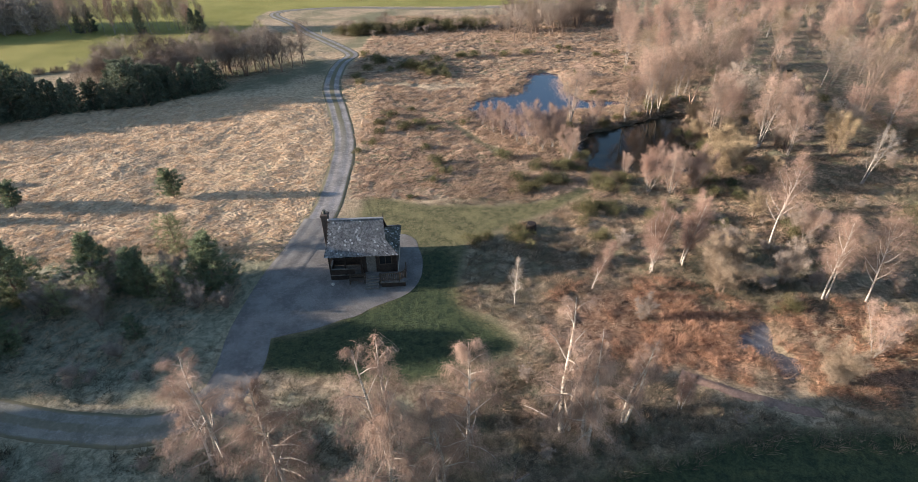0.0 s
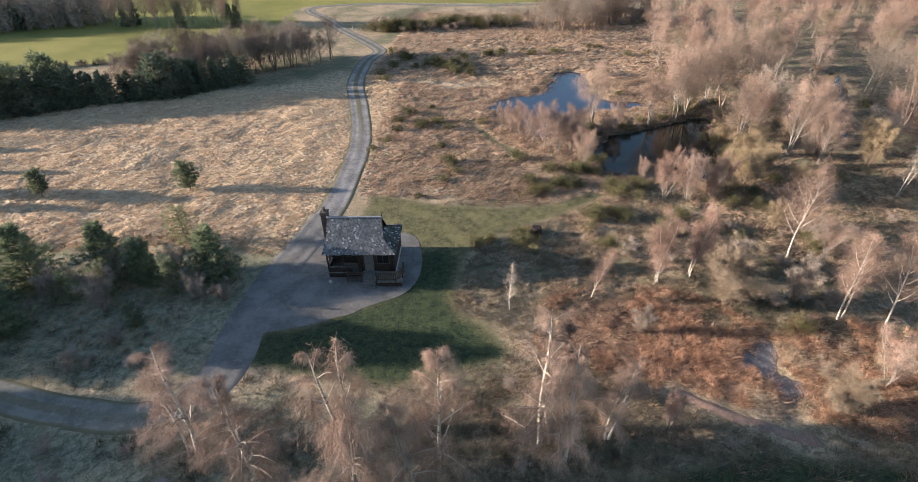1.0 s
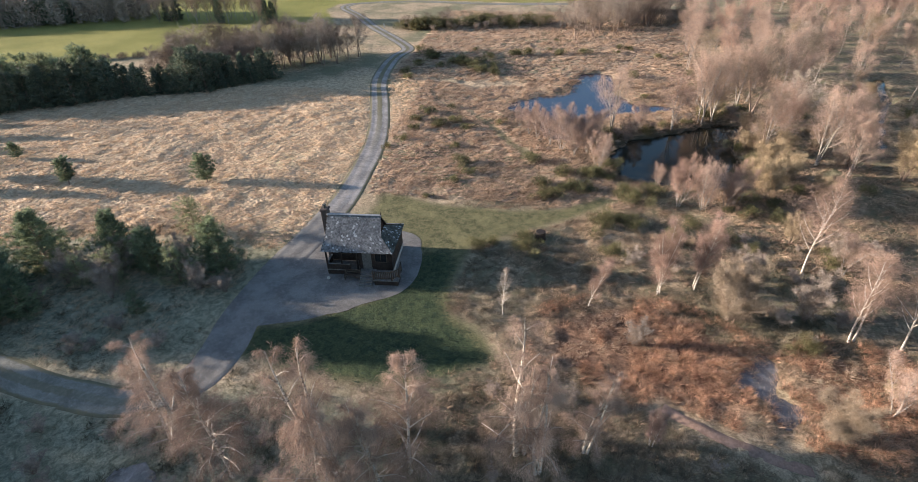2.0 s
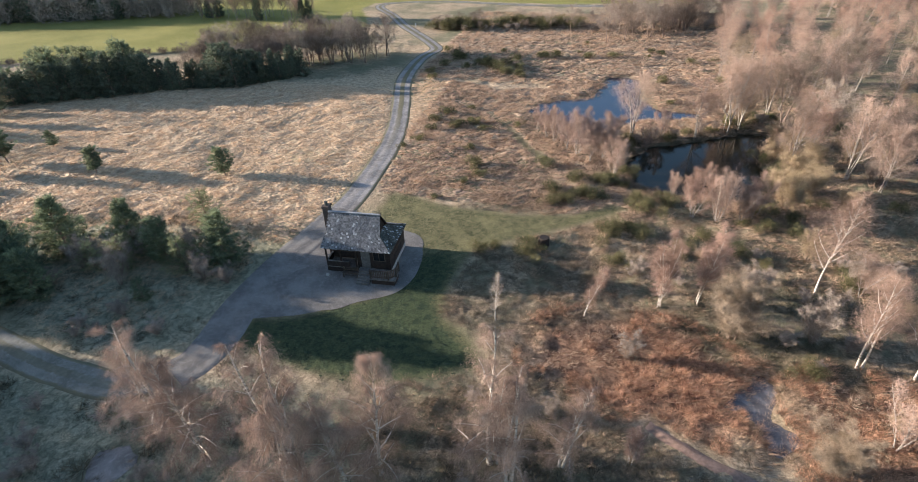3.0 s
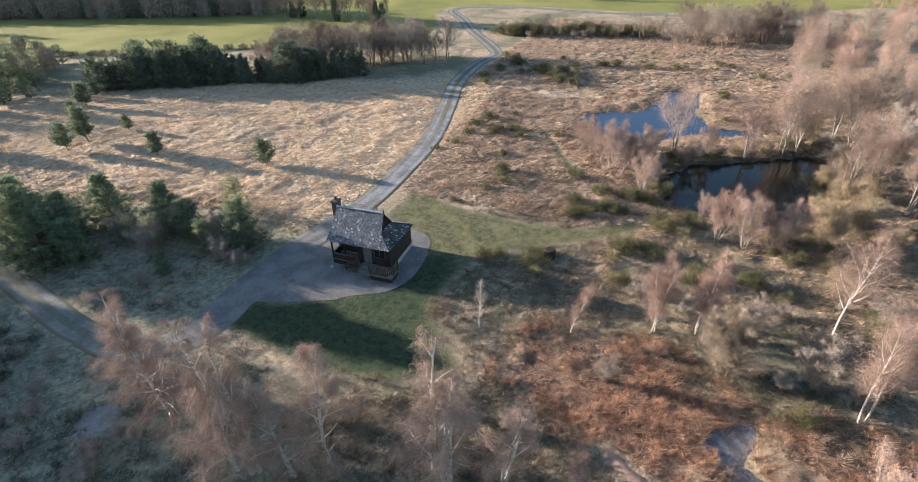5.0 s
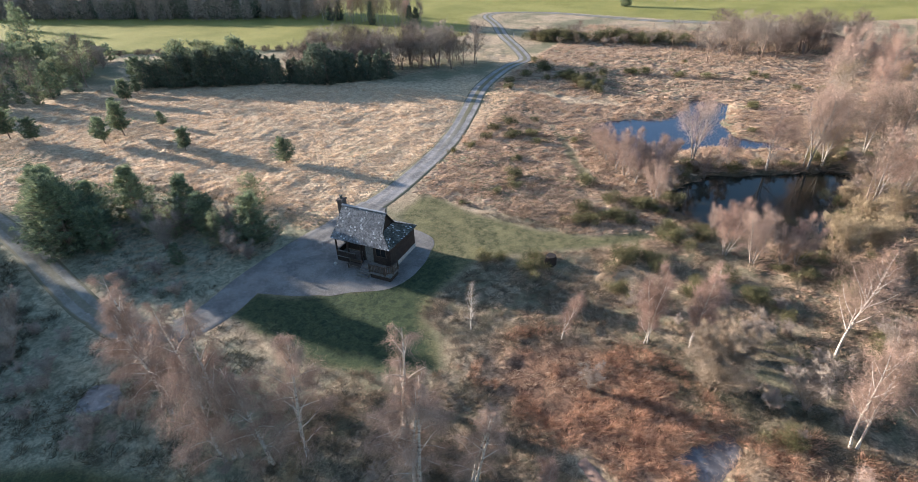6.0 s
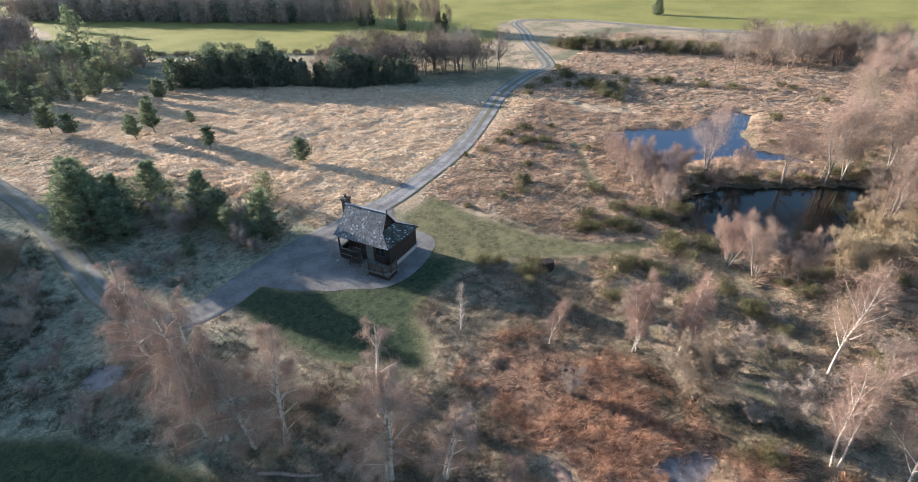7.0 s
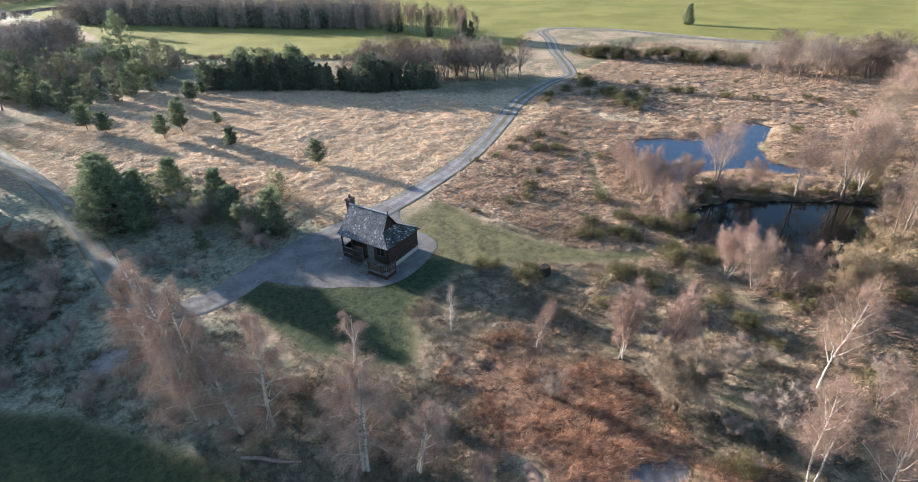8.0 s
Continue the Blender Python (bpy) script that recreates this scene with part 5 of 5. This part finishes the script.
tufts("dry_grass", "bleached grass stalks among the bracken", (6, 24, 28, 38), 2.0, lambda x, y: (inside(RUST, x, y) > -1.5) & (vnoise(x, y, 3.0, 55) > 0.4), DRY, 0.45, 0.36, 0.026, 18, 0.6, 12)

def tussocks(name, label, box, density, where, mat, radius, tall, seed):
    """Domed heads of old grass, each its own small uneven mound."""
    rng = np.random.default_rng(seed)
    x0, y0, x1, y1 = box
    n = int((x1 - x0) * (y1 - y0) * density)
    x, y = rng.uniform(x0, x1, n), rng.uniform(y0, y1, n)
    ok = where(x, y) & (near_line(ROAD, x, y) > 1.9) & (near_line(LANE, x, y) > 2.0) & (inside(YARD, x, y) < -0.6) & (near_line(FOOTPATH, x, y) > 1.1)
    for q in (POND_W, POND_E, DITCH, PUDDLE):
        ok &= inside(q, x, y) < -0.5
    x, y = x[ok], y[ok]
    n, k = len(x), 5
    z = height(x, y) - 0.05
    size, stretch = rng.uniform(0.6, 1.35, n), rng.uniform(1.4, 3.2, n)
    a = np.arange(k) * 2 * math.pi / k + rng.uniform(0, 6.28, (n, 1))
    rings = []
    for f, h in ((1.0, 0.0), (0.72, 0.62)):
        r = radius * size[:, None] * f * rng.uniform(0.75, 1.25, (n, k))
        rings.append(np.stack([x[:, None] + r * np.cos(a) * stretch[:, None] + 0.12 * h, y[:, None] + r * np.sin(a), z[:, None] + tall * size[:, None] * h * rng.uniform(0.75, 1.25, (n, k))], -1))
    top = np.stack([x + 0.1, y, z + tall * size], -1)[:, None]
    v = np.concatenate(rings + [top], 1)
    j, jn = np.arange(k), (np.arange(k) + 1) % k
    f = np.concatenate([np.stack([j, jn, k + jn], 1), np.stack([j, k + jn, k + j], 1), np.stack([k + j, k + jn, np.full(k, 2 * k)], 1)])
    faces = (np.arange(n)[:, None, None] * (2 * k + 1) + f[None]).reshape(-1, 3)
    return tagged(new(name, raw_mesh(name, v.reshape(-1, 3), faces, mat, True)), label, "grass", kind="stuff")


tussocks("tussock", "low straw-coloured grass tussocks on the meadow", (-80, 29, -15, 101), 10.0, lambda x, y: clear(x, y) & (x < -16) & ((y < 90) | (x > -25)) & (inside(GLADE, x, y) < -1), STRAW_DULL, 0.13, 0.10, 21)
tussocks("tussock", "low tawny grass tussocks beside the ponds", (-16, 53, 36, 100), 4.5, lambda x, y: clear(x, y) & (vnoise(x, y, 7, 40) > 0.26), DRY, 0.17, 0.13, 22)
tussocks("tussock", "low uneven tufts of turf, dark with painted shade", (-16, 24, 6, 45), 9.0, lambda x, y: inside(MOWN_SHADED, x, y) > 0.2, TURF_SHADED, 0.13, 0.05, 25)
tussocks("tussock", "low uneven tufts of olive turf", (-13, 28, 16, 57), 9.0, lambda x, y: (inside(LAWN, x, y) > 0.1) & (inside(MOWN_SHADED, x, y) < 0.3), OLIVE, 0.12, 0.03, 26)
tussocks("tussock", "tawny tussocks on the far meadow", (-26, 100, 40, 150), 2.0, lambda x, y: clear(x, y) & (x > -24), HEATH, 0.26, 0.17, 24)
tufts("sedge", "dark heather between the young pines", (-52, 22, -17, 44), 1.6, lambda x, y: clear(x, y) & (inside(GLADE, x, y) > -1.5) & (vnoise(x, y, 3.5, 62) > 0.55), DARK_HEATHER, 0.42, 0.34, 0.034, 18, 0.2, 28)

# ---- the cabin ----
SLATE = plain("weathered_stone_slates", (0.085, 0.087, 0.095), (0.19, 0.19, 0.195), 1.5, 0.8, 0.02, 0.0, 0.38)
DARK_SLATE = plain("dark_stone_slates", (0.035, 0.038, 0.033), (0.10, 0.10, 0.09), 1.2, 0.9, 0.02, 0.0, 0.5)
LICHEN = plain("pale_lichen_slates", (0.26, 0.27, 0.28), (0.46, 0.47, 0.48), 3.0, 0.9)
TIMBER = plain("dark_stained_timber", (0.018, 0.013, 0.011), (0.042, 0.030, 0.024), 3.0, 0.7, 0.01, 0.0, 0.25)
BROWN = plain("brown_weathered_timber", (0.038, 0.029, 0.023), (0.085, 0.066, 0.052), 3.0, 0.8, 0.01, 0.0, 0.25)
GREYWOOD = plain("grey_weathered_boards", (0.085, 0.08, 0.074), (0.17, 0.16, 0.148), 3.0, 0.85, 0.01, 0.0, 0.2)
STONE = plain("limewashed_plinth", (0.26, 0.24, 0.215), (0.42, 0.395, 0.36), 2.5, 0.9, 0.02)
BRICKWORK = plain("sooty_brick", (0.06, 0.048, 0.043), (0.12, 0.092, 0.08), 4.0, 0.9, 0.02, 0.0, 0.3)
LEAD = plain("lead_ridge", (0.19, 0.195, 0.21), (0.30, 0.305, 0.32), 3.0, 0.6, 0.01)
GLASS_DARK = plain("dark_window_glass", (0.012, 0.013, 0.015), (0.02, 0.022, 0.024), 3.0, 0.08)

cabin = tagged(new("cabin"), "small dark timber cabin with steep stone-slated roof, porch and chimney", "cabin")
cabin.matrix_basis = pose(-12.40, 37.40, 0.03, 0, 0, 4.0)
local = cabin.matrix_basis.copy()
cabin.scale = (0.965, 0.94, 0.985)
RIDGE, EAVE, KINK = 5.30, 2.62, 3.72


def boarded(name, x0, y0, x1, y1, z0, z1, mat, parent, thick=0.12, label=""):
    """A wall of horizontal boards, with uneven faces."""
    rng = random.Random(int(x0 * 31 + y0 * 17 + z1 * 7))
    wall = part(name, boxes([(x0, y0 - 0.03, z0, x1, y0 + 0.03, z1)] if abs(x1 - x0) > abs(y1 - y0) else [(x0 - 0.03, y0, z0, x0 + 0.03, y1, z1)]), mat, parent, label)
    z = z0
    along_x = abs(x1 - x0) > abs(y1 - y0)
    while z < z1 - 0.02:
        zt = min(z + 0.19, z1)
        j = rng.uniform(-0.012, 0.012)
        if along_x:
            part("board", boxes([(x0, y0 - thick / 2 + j, z + 0.008, x1, y0 + thick / 2 + j, zt)]), mat, wall)
        else:
            part("board", boxes([(x0 - thick / 2 + j, y0, z + 0.008, x0 + thick / 2 + j, y1, zt)]), mat, wall)
        z += 0.19
    return wall


part("plinth", boxes([(3.35, 0.42, -0.1, 6.52, 5.52, 0.42), (0.42, 1.82, -0.1, 3.35, 5.52, 0.40)], 0.02), STONE, cabin, "pale limewashed stone plinth")
boarded("wall", 3.35, 0.50, 6.45, 0.50, 0.42, 2.70, TIMBER, cabin)
boarded("wall", 6.45, 0.44, 6.45, 5.45, 0.42, 2.66, TIMBER, cabin)
boarded("wall", 0.45, 5.45, 6.45, 5.45, 0.42, 2.45, TIMBER, cabin)
boarded("wall", 0.45, 1.90, 3.35, 1.90, 0.42, 2.75, TIMBER, cabin)
boarded("wall", 0.45, 1.84, 0.45, 5.45, 0.42, 2.70, TIMBER, cabin)
boarded("wall", 3.40, 0.44, 3.40, 1.90, 0.42, 2.70, TIMBER, cabin)
# gable ends above the walls
gable = bmesh.new()
prof = [(0.45, 2.6), (1.00, KINK - 0.18), (2.15, RIDGE - 0.16), (3.45, KINK - 0.1), (5.45, 2.45)]
ring = [gable.verts.new((x, y, z)) for x in (0.62, 0.50) for y, z in prof]
n = len(prof)
gable.faces.new(ring[:n]), gable.faces.new(ring[n:][::-1])
for i in range(n):
    gable.faces.new((ring[i], ring[(i + 1) % n], ring[n + (i + 1) % n], ring[n + i]))
part("gable", gable, TIMBER, cabin)
gablet = bmesh.new()
prof = [(1.06, KINK + 0.02), (2.15, RIDGE - 0.14), (3.36, KINK + 0.02)]
ring = [gablet.verts.new((x, y, z)) for x in (5.36, 5.24) for y, z in prof]
gablet.faces.new(ring[:3]), gablet.faces.new(ring[3:][::-1])
for i in range(3):
    gablet.faces.new((ring[i], ring[(i + 1) % 3], ring[3 + (i + 1) % 3], ring[3 + i]))
part("gablet", gablet, TIMBER, cabin)

roof = part("roof", slab([(0.0, 0.0, EAVE), (6.75, 0.0, EAVE), (5.62, 0.95, KINK), (0.34, 0.95, KINK)], 0.09), TIMBER, cabin)
PLANES = [((0.34, 0.95, KINK), (5.62, 0.95, KINK), (5.46, 2.15, RIDGE), (0.46, 2.15, RIDGE)),
          ((6.75, 0.0, EAVE), (6.75, 5.75, 2.40), (5.45, 3.40, KINK), (5.45, 0.95, KINK)),
          ((5.62, 3.40, KINK), (0.34, 3.40, KINK), (0.46, 2.15, RIDGE), (5.46, 2.15, RIDGE)),
          ((6.75, 5.75, 2.40), (0.0, 5.75, 2.40), (0.34, 3.40, KINK), (5.62, 3.40, KINK))]
for q in PLANES:
    part("roof_slope", slab(q, 0.08), TIMBER, roof)


def slating(name, quad, mat, parent, seed, odd=None, row=0.15, wide=0.17):
    """Overlapping slates in courses over one slope; the pale ones apart."""
    rng = np.random.default_rng(seed)
    a, b, c, d = (np.array(q, float) for q in quad)
    nrm = np.cross(b - a, d - a)
    nrm /= np.linalg.norm(nrm)
    rows = max(2, int(np.linalg.norm(d - a) / row))
    sets = {True: ([], []), False: ([], [])}
    for i in range(rows):
        l0, r0 = a + (d - a) * i / rows, b + (c - b) * i / rows
        l1, r1 = a + (d - a) * (i + 1.25) / rows, b + (c - b) * (i + 1.25) / rows
        m = max(2, int(np.linalg.norm(r0 - l0) / wide))
        for j in range(m):
            s0 = min(max((j + 0.5 * (i % 2) + rng.uniform(-0.08, 0.08)) / m, 0), 1)
            s1 = min((j + 1 + 0.5 * (i % 2) + rng.uniform(-0.08, 0.04)) / m, 1)
            if s1 - s0 < 0.2 / m:
                continue
            lift, low = rng.uniform(0.030, 0.052), rng.uniform(-0.035, 0.03) * (d - a) / np.linalg.norm(d - a)
            p = [l0 + (r0 - l0) * s0 + low, l0 + (r0 - l0) * s1 + low, l1 + (r1 - l1) * s1, l1 + (r1 - l1) * s0]
            top = [p[0] + nrm * lift, p[1] + nrm * lift, p[2] + nrm * 0.012, p[3] + nrm * 0.012]
            pale = odd is not None and rng.random() < odd
            vs, fs = sets[pale]
            k = len(vs)
            vs += [*p, *top]
            fs += [(k + 4, k + 5, k + 6, k + 7), (k, k + 1, k + 5, k + 4), (k + 1, k + 2, k + 6, k + 5), (k + 3, k, k + 4, k + 7)]
    for pale, (vs, fs) in sets.items():
        if vs:
            ob = part(name, raw_mesh(name, np.array(vs), np.array(fs), LICHEN if pale else mat), mat, parent, "pale lichened slates" if pale else "")
            tagged(ob, kind="stuff")


slating("slating", ((0.0, -0.05, EAVE), (6.75, -0.05, EAVE), (5.62, 0.95, KINK), (0.34, 0.95, KINK)), SLATE, roof, 1, 0.05)
# the right-hand slope takes the darker slates
for i, q in enumerate(PLANES):
    slating("slating", q, DARK_SLATE if i == 1 else SLATE, roof, 2 + i, 0.06 if i != 1 else 0.07)
part("ridge_cap", boxes([(0.42, 2.03, RIDGE - 0.03, 5.50, 2.27, RIDGE + 0.09)], 0.03), LEAD, roof, "pale lead ridge capping")
fin = bmesh.new()
bmesh.ops.create_cone(fin, cap_ends=True, segments=6, radius1=0.06, radius2=0.015, depth=0.42, matrix=Matrix.Translation((5.46, 2.15, RIDGE + 0.28)))
part("finial", fin, TIMBER, roof)

chimney = part("chimney", boxes([(-0.14, 2.15, -0.1, 0.44, 2.95, 5.55)], 0.02), BRICKWORK, cabin, "tall sooty brick chimney stack")
part("chimney_cap", boxes([(-0.21, 2.08, 5.55, 0.51, 3.02, 5.68), (-0.17, 2.12, 5.68, 0.47, 2.98, 5.75)], 0.015), BRICKWORK, chimney)
pot = bmesh.new()
bmesh.ops.create_cone(pot, cap_ends=True, segments=12, radius1=0.15, radius2=0.12, depth=0.34, matrix=Matrix.Translation((0.15, 2.55, 5.9)))
bmesh.ops.create_cone(pot, cap_ends=True, segments=12, radius1=0.17, radius2=0.17, depth=0.05, matrix=Matrix.Translation((0.15, 2.55, 6.07)))
part("chimney_pot", pot, DARK_SLATE, chimney, "dark chimney pot")

# porch
part("porch_floor", boxes([(0.30, 0.22, 0.44, 3.33, 1.82, 0.52)], 0.01), GREYWOOD, cabin)
part("porch_base", boxes([(0.32, 0.26, -0.1, 3.33, 1.80, 0.44)], 0.01), TIMBER, cabin)
for x in (0.36, 1.75, 3.24):
    part("post", boxes([(x - 0.07, 0.24, 0.0, x + 0.07, 0.38, 2.62)], 0.012), TIMBER, cabin)
part("porch_panel", boxes([(0.43, 0.27, 0.52, 2.55, 0.33, 1.10)]), TIMBER, cabin)
part("top_rail", boxes([(0.43, 0.22, 1.10, 2.55, 0.38, 1.16)], 0.01), GREYWOOD, cabin, "pale weathered top rail")
part("porch_panel", boxes([(0.33, 0.40, 0.52, 0.39, 1.80, 1.10)]), TIMBER, cabin)
part("top_rail", boxes([(0.28, 0.40, 1.10, 0.44, 1.80, 1.16)], 0.01), GREYWOOD, cabin)
door = part("door", boxes([(3.72, 0.40, 0.60, 4.58, 0.45, 2.52)], 0.008), GREYWOOD, cabin, "grey boarded door")
part("handle", boxes([(3.78, 0.36, 1.50, 3.82, 0.40, 1.64)]), LEAD, door)
for x0, x1 in ((4.95, 6.0),):
    win = part("window", boxes([(x0, 0.41, 1.45, x1, 0.44, 2.3)]), GLASS_DARK, cabin)
    part("window_frame", boxes([(x0 - 0.06, 0.38, 1.39, x0, 0.45, 2.36), (x1, 0.38, 1.39, x1 + 0.06, 0.45, 2.36), (x0, 0.38, 2.3, x1, 0.45, 2.36), (x0, 0.38, 1.39, x1, 0.45, 1.45), (x0 + 0.5, 0.385, 1.45, x0 + 0.55, 0.44, 2.3)]), BROWN, win)
win = part("window", boxes([(1.2, 1.80, 1.3, 2.2, 1.835, 2.2)]), GLASS_DARK, cabin)
part("window_frame", boxes([(1.14, 1.78, 1.24, 1.2, 1.835, 2.26), (2.2, 1.78, 1.24, 2.26, 1.835, 2.26), (1.2, 1.78, 2.2, 2.2, 1.835, 2.26), (1.2, 1.78, 1.24, 2.2, 1.835, 1.3)]), BROWN, win)
# landing, steps and railed terrace
part("landing", boxes([(3.5, -0.25, -0.1, 5.0, 0.42, 0.60)], 0.015), GREYWOOD, cabin)
for i in range(4):
    part("step", boxes([(3.62, -0.25 - 0.30 * (4 - i), -0.1, 4.86, -0.25 - 0.30 * (3 - i), 0.12 * (i + 1))], 0.012), GREYWOOD, cabin, "grey weathered step")
terrace = part("terrace", boxes([(5.0, -1.25, 0.42, 7.35, 0.40, 0.55)], 0.015), GREYWOOD, cabin, "raised timber terrace floor")
part("terrace_base", boxes([(5.08, -1.17, -0.1, 7.27, 0.36, 0.42)]), TIMBER, terrace)
corners = [(5.04, -1.2), (6.75, -1.2), (7.3, -0.65), (7.3, 0.36)]
for (xa, ya), (xb, yb) in zip(corners, corners[1:]):
    L = math.hypot(xb - xa, yb - ya)
    ux, uy = (xb - xa) / L, (yb - ya) / L
    turn = math.degrees(math.atan2(uy, ux))
    for z in (0.72, 1.40):
        rail = part("rail", boxes([(0, -0.035, 0, L, 0.035, 0.07)], 0.008), BROWN, terrace)
        rail.matrix_basis = pose(xa, ya, z, 0, 0, turn)
    k = int(L / 0.16)
    for i in range(1, k):
        slat = part("slat", boxes([(-0.05, -0.015, 0, 0.05, 0.015, 0.78)]), BROWN, terrace)
        slat.matrix_basis = pose(xa + ux * L * i / k, ya + uy * L * i / k, 0.66, 0, 0, turn)
for x, y in corners:
    part("rail_post", boxes([(x - 0.06, y - 0.06, 0.55, x + 0.06, y + 0.06, 1.55)], 0.01), BROWN, terrace)

# ---- small things round the cabin ----
bench = tagged(new("bench"), "brown weathered timber bench in front of the porch", "bench")
bench.matrix_basis = local @ pose(2.75, -0.42, 0.006)
part("seat", boxes([(-0.75, -0.2, 0.42, 0.75, -0.03, 0.47), (-0.75, 0.0, 0.42, 0.75, 0.17, 0.47)], 0.008), BROWN, bench)
part("backrest", boxes([(-0.75, 0.20, 0.55, 0.75, 0.24, 0.68), (-0.75, 0.21, 0.74, 0.75, 0.25, 0.88)], 0.008), BROWN, bench)
for x in (-0.66, 0.66):
    part("leg", boxes([(x - 0.05, -0.18, 0, x + 0.05, -0.10, 0.42)]), BROWN, bench)
    part("leg", boxes([(x - 0.05, 0.17, 0, x + 0.05, 0.25, 0.90)]), BROWN, bench)


def pebble(name, x, y, r, mat, label, category, squash=0.7, seed=1, lift=0.0):
    bm = bmesh.new()
    bmesh.ops.create_icosphere(bm, subdivisions=2, radius=r)
    for v in bm.verts:
        v.co *= 1 + 0.25 * (noise.noise(v.co * 2.2 / r + Vector((seed, 0, 0))))
        v.co.z *= squash
    ob = part(name, bm, mat)
    ob.matrix_basis = pose(x, y, lift + r * squash * 0.6)
    return tagged(ob, label, category)


p = local @ Vector((0.55, -0.55, 0))
pebble("stone", p.x, p.y, 0.17, STONE, "pale round stone on the gravel", "stone", 0.8, 3, 0.03)
stump = tagged(new("tree_stump"), "dark sawn tree stump in tawny grass", "stump")
bm = bmesh.new()
bmesh.ops.create_cone(bm, cap_ends=True, segments=14, radius1=0.62, radius2=0.46, depth=0.95, matrix=Matrix.Translation((0, 0, 0.42)))
for v in bm.verts:
    v.co.x *= 1 + 0.25 * noise.noise(v.co * 2.0)
    v.co.y *= 1 + 0.25 * noise.noise(v.co * 2.0 + Vector((5, 0, 0)))
part("bark", bm, TIMBER, stump)
stump.matrix_basis = pose(6.7, 46.2, level_at(6.7, 46.2))
log = tagged(new("fallen_log"), "dark fallen log lying in the brushwood", "log")
v, f = tube([(-2.0, 0, 0.16), (-0.8, 0.08, 0.2), (0.6, -0.05, 0.2), (1.9, 0.1, 0.14)], [0.16, 0.15, 0.12, 0.07], 7)
part("trunk", raw_mesh("log_trunk", v, f, LIMB, True), LIMB, log)
v, f = tube([(0.6, -0.05, 0.22), (1.1, 0.4, 0.5), (1.4, 0.7, 0.6)], [0.05, 0.035, 0.015], 4)
part("branch", raw_mesh("log_branch", v, f, LIMB, True), LIMB, log)
log.matrix_basis = pose(2.2, 17.6, level_at(2.2, 17.6) - 0.02, 0, 0, 28)
marker = part("marker_post", boxes([(-0.08, -0.08, -0.2, 0.08, 0.08, 1.1)], 0.01), LICHEN)
marker.matrix_basis = pose(-37.2, 141.2, level_at(-37.2, 141.2))
tagged(marker, "pale marker post beside the farm track", "post")
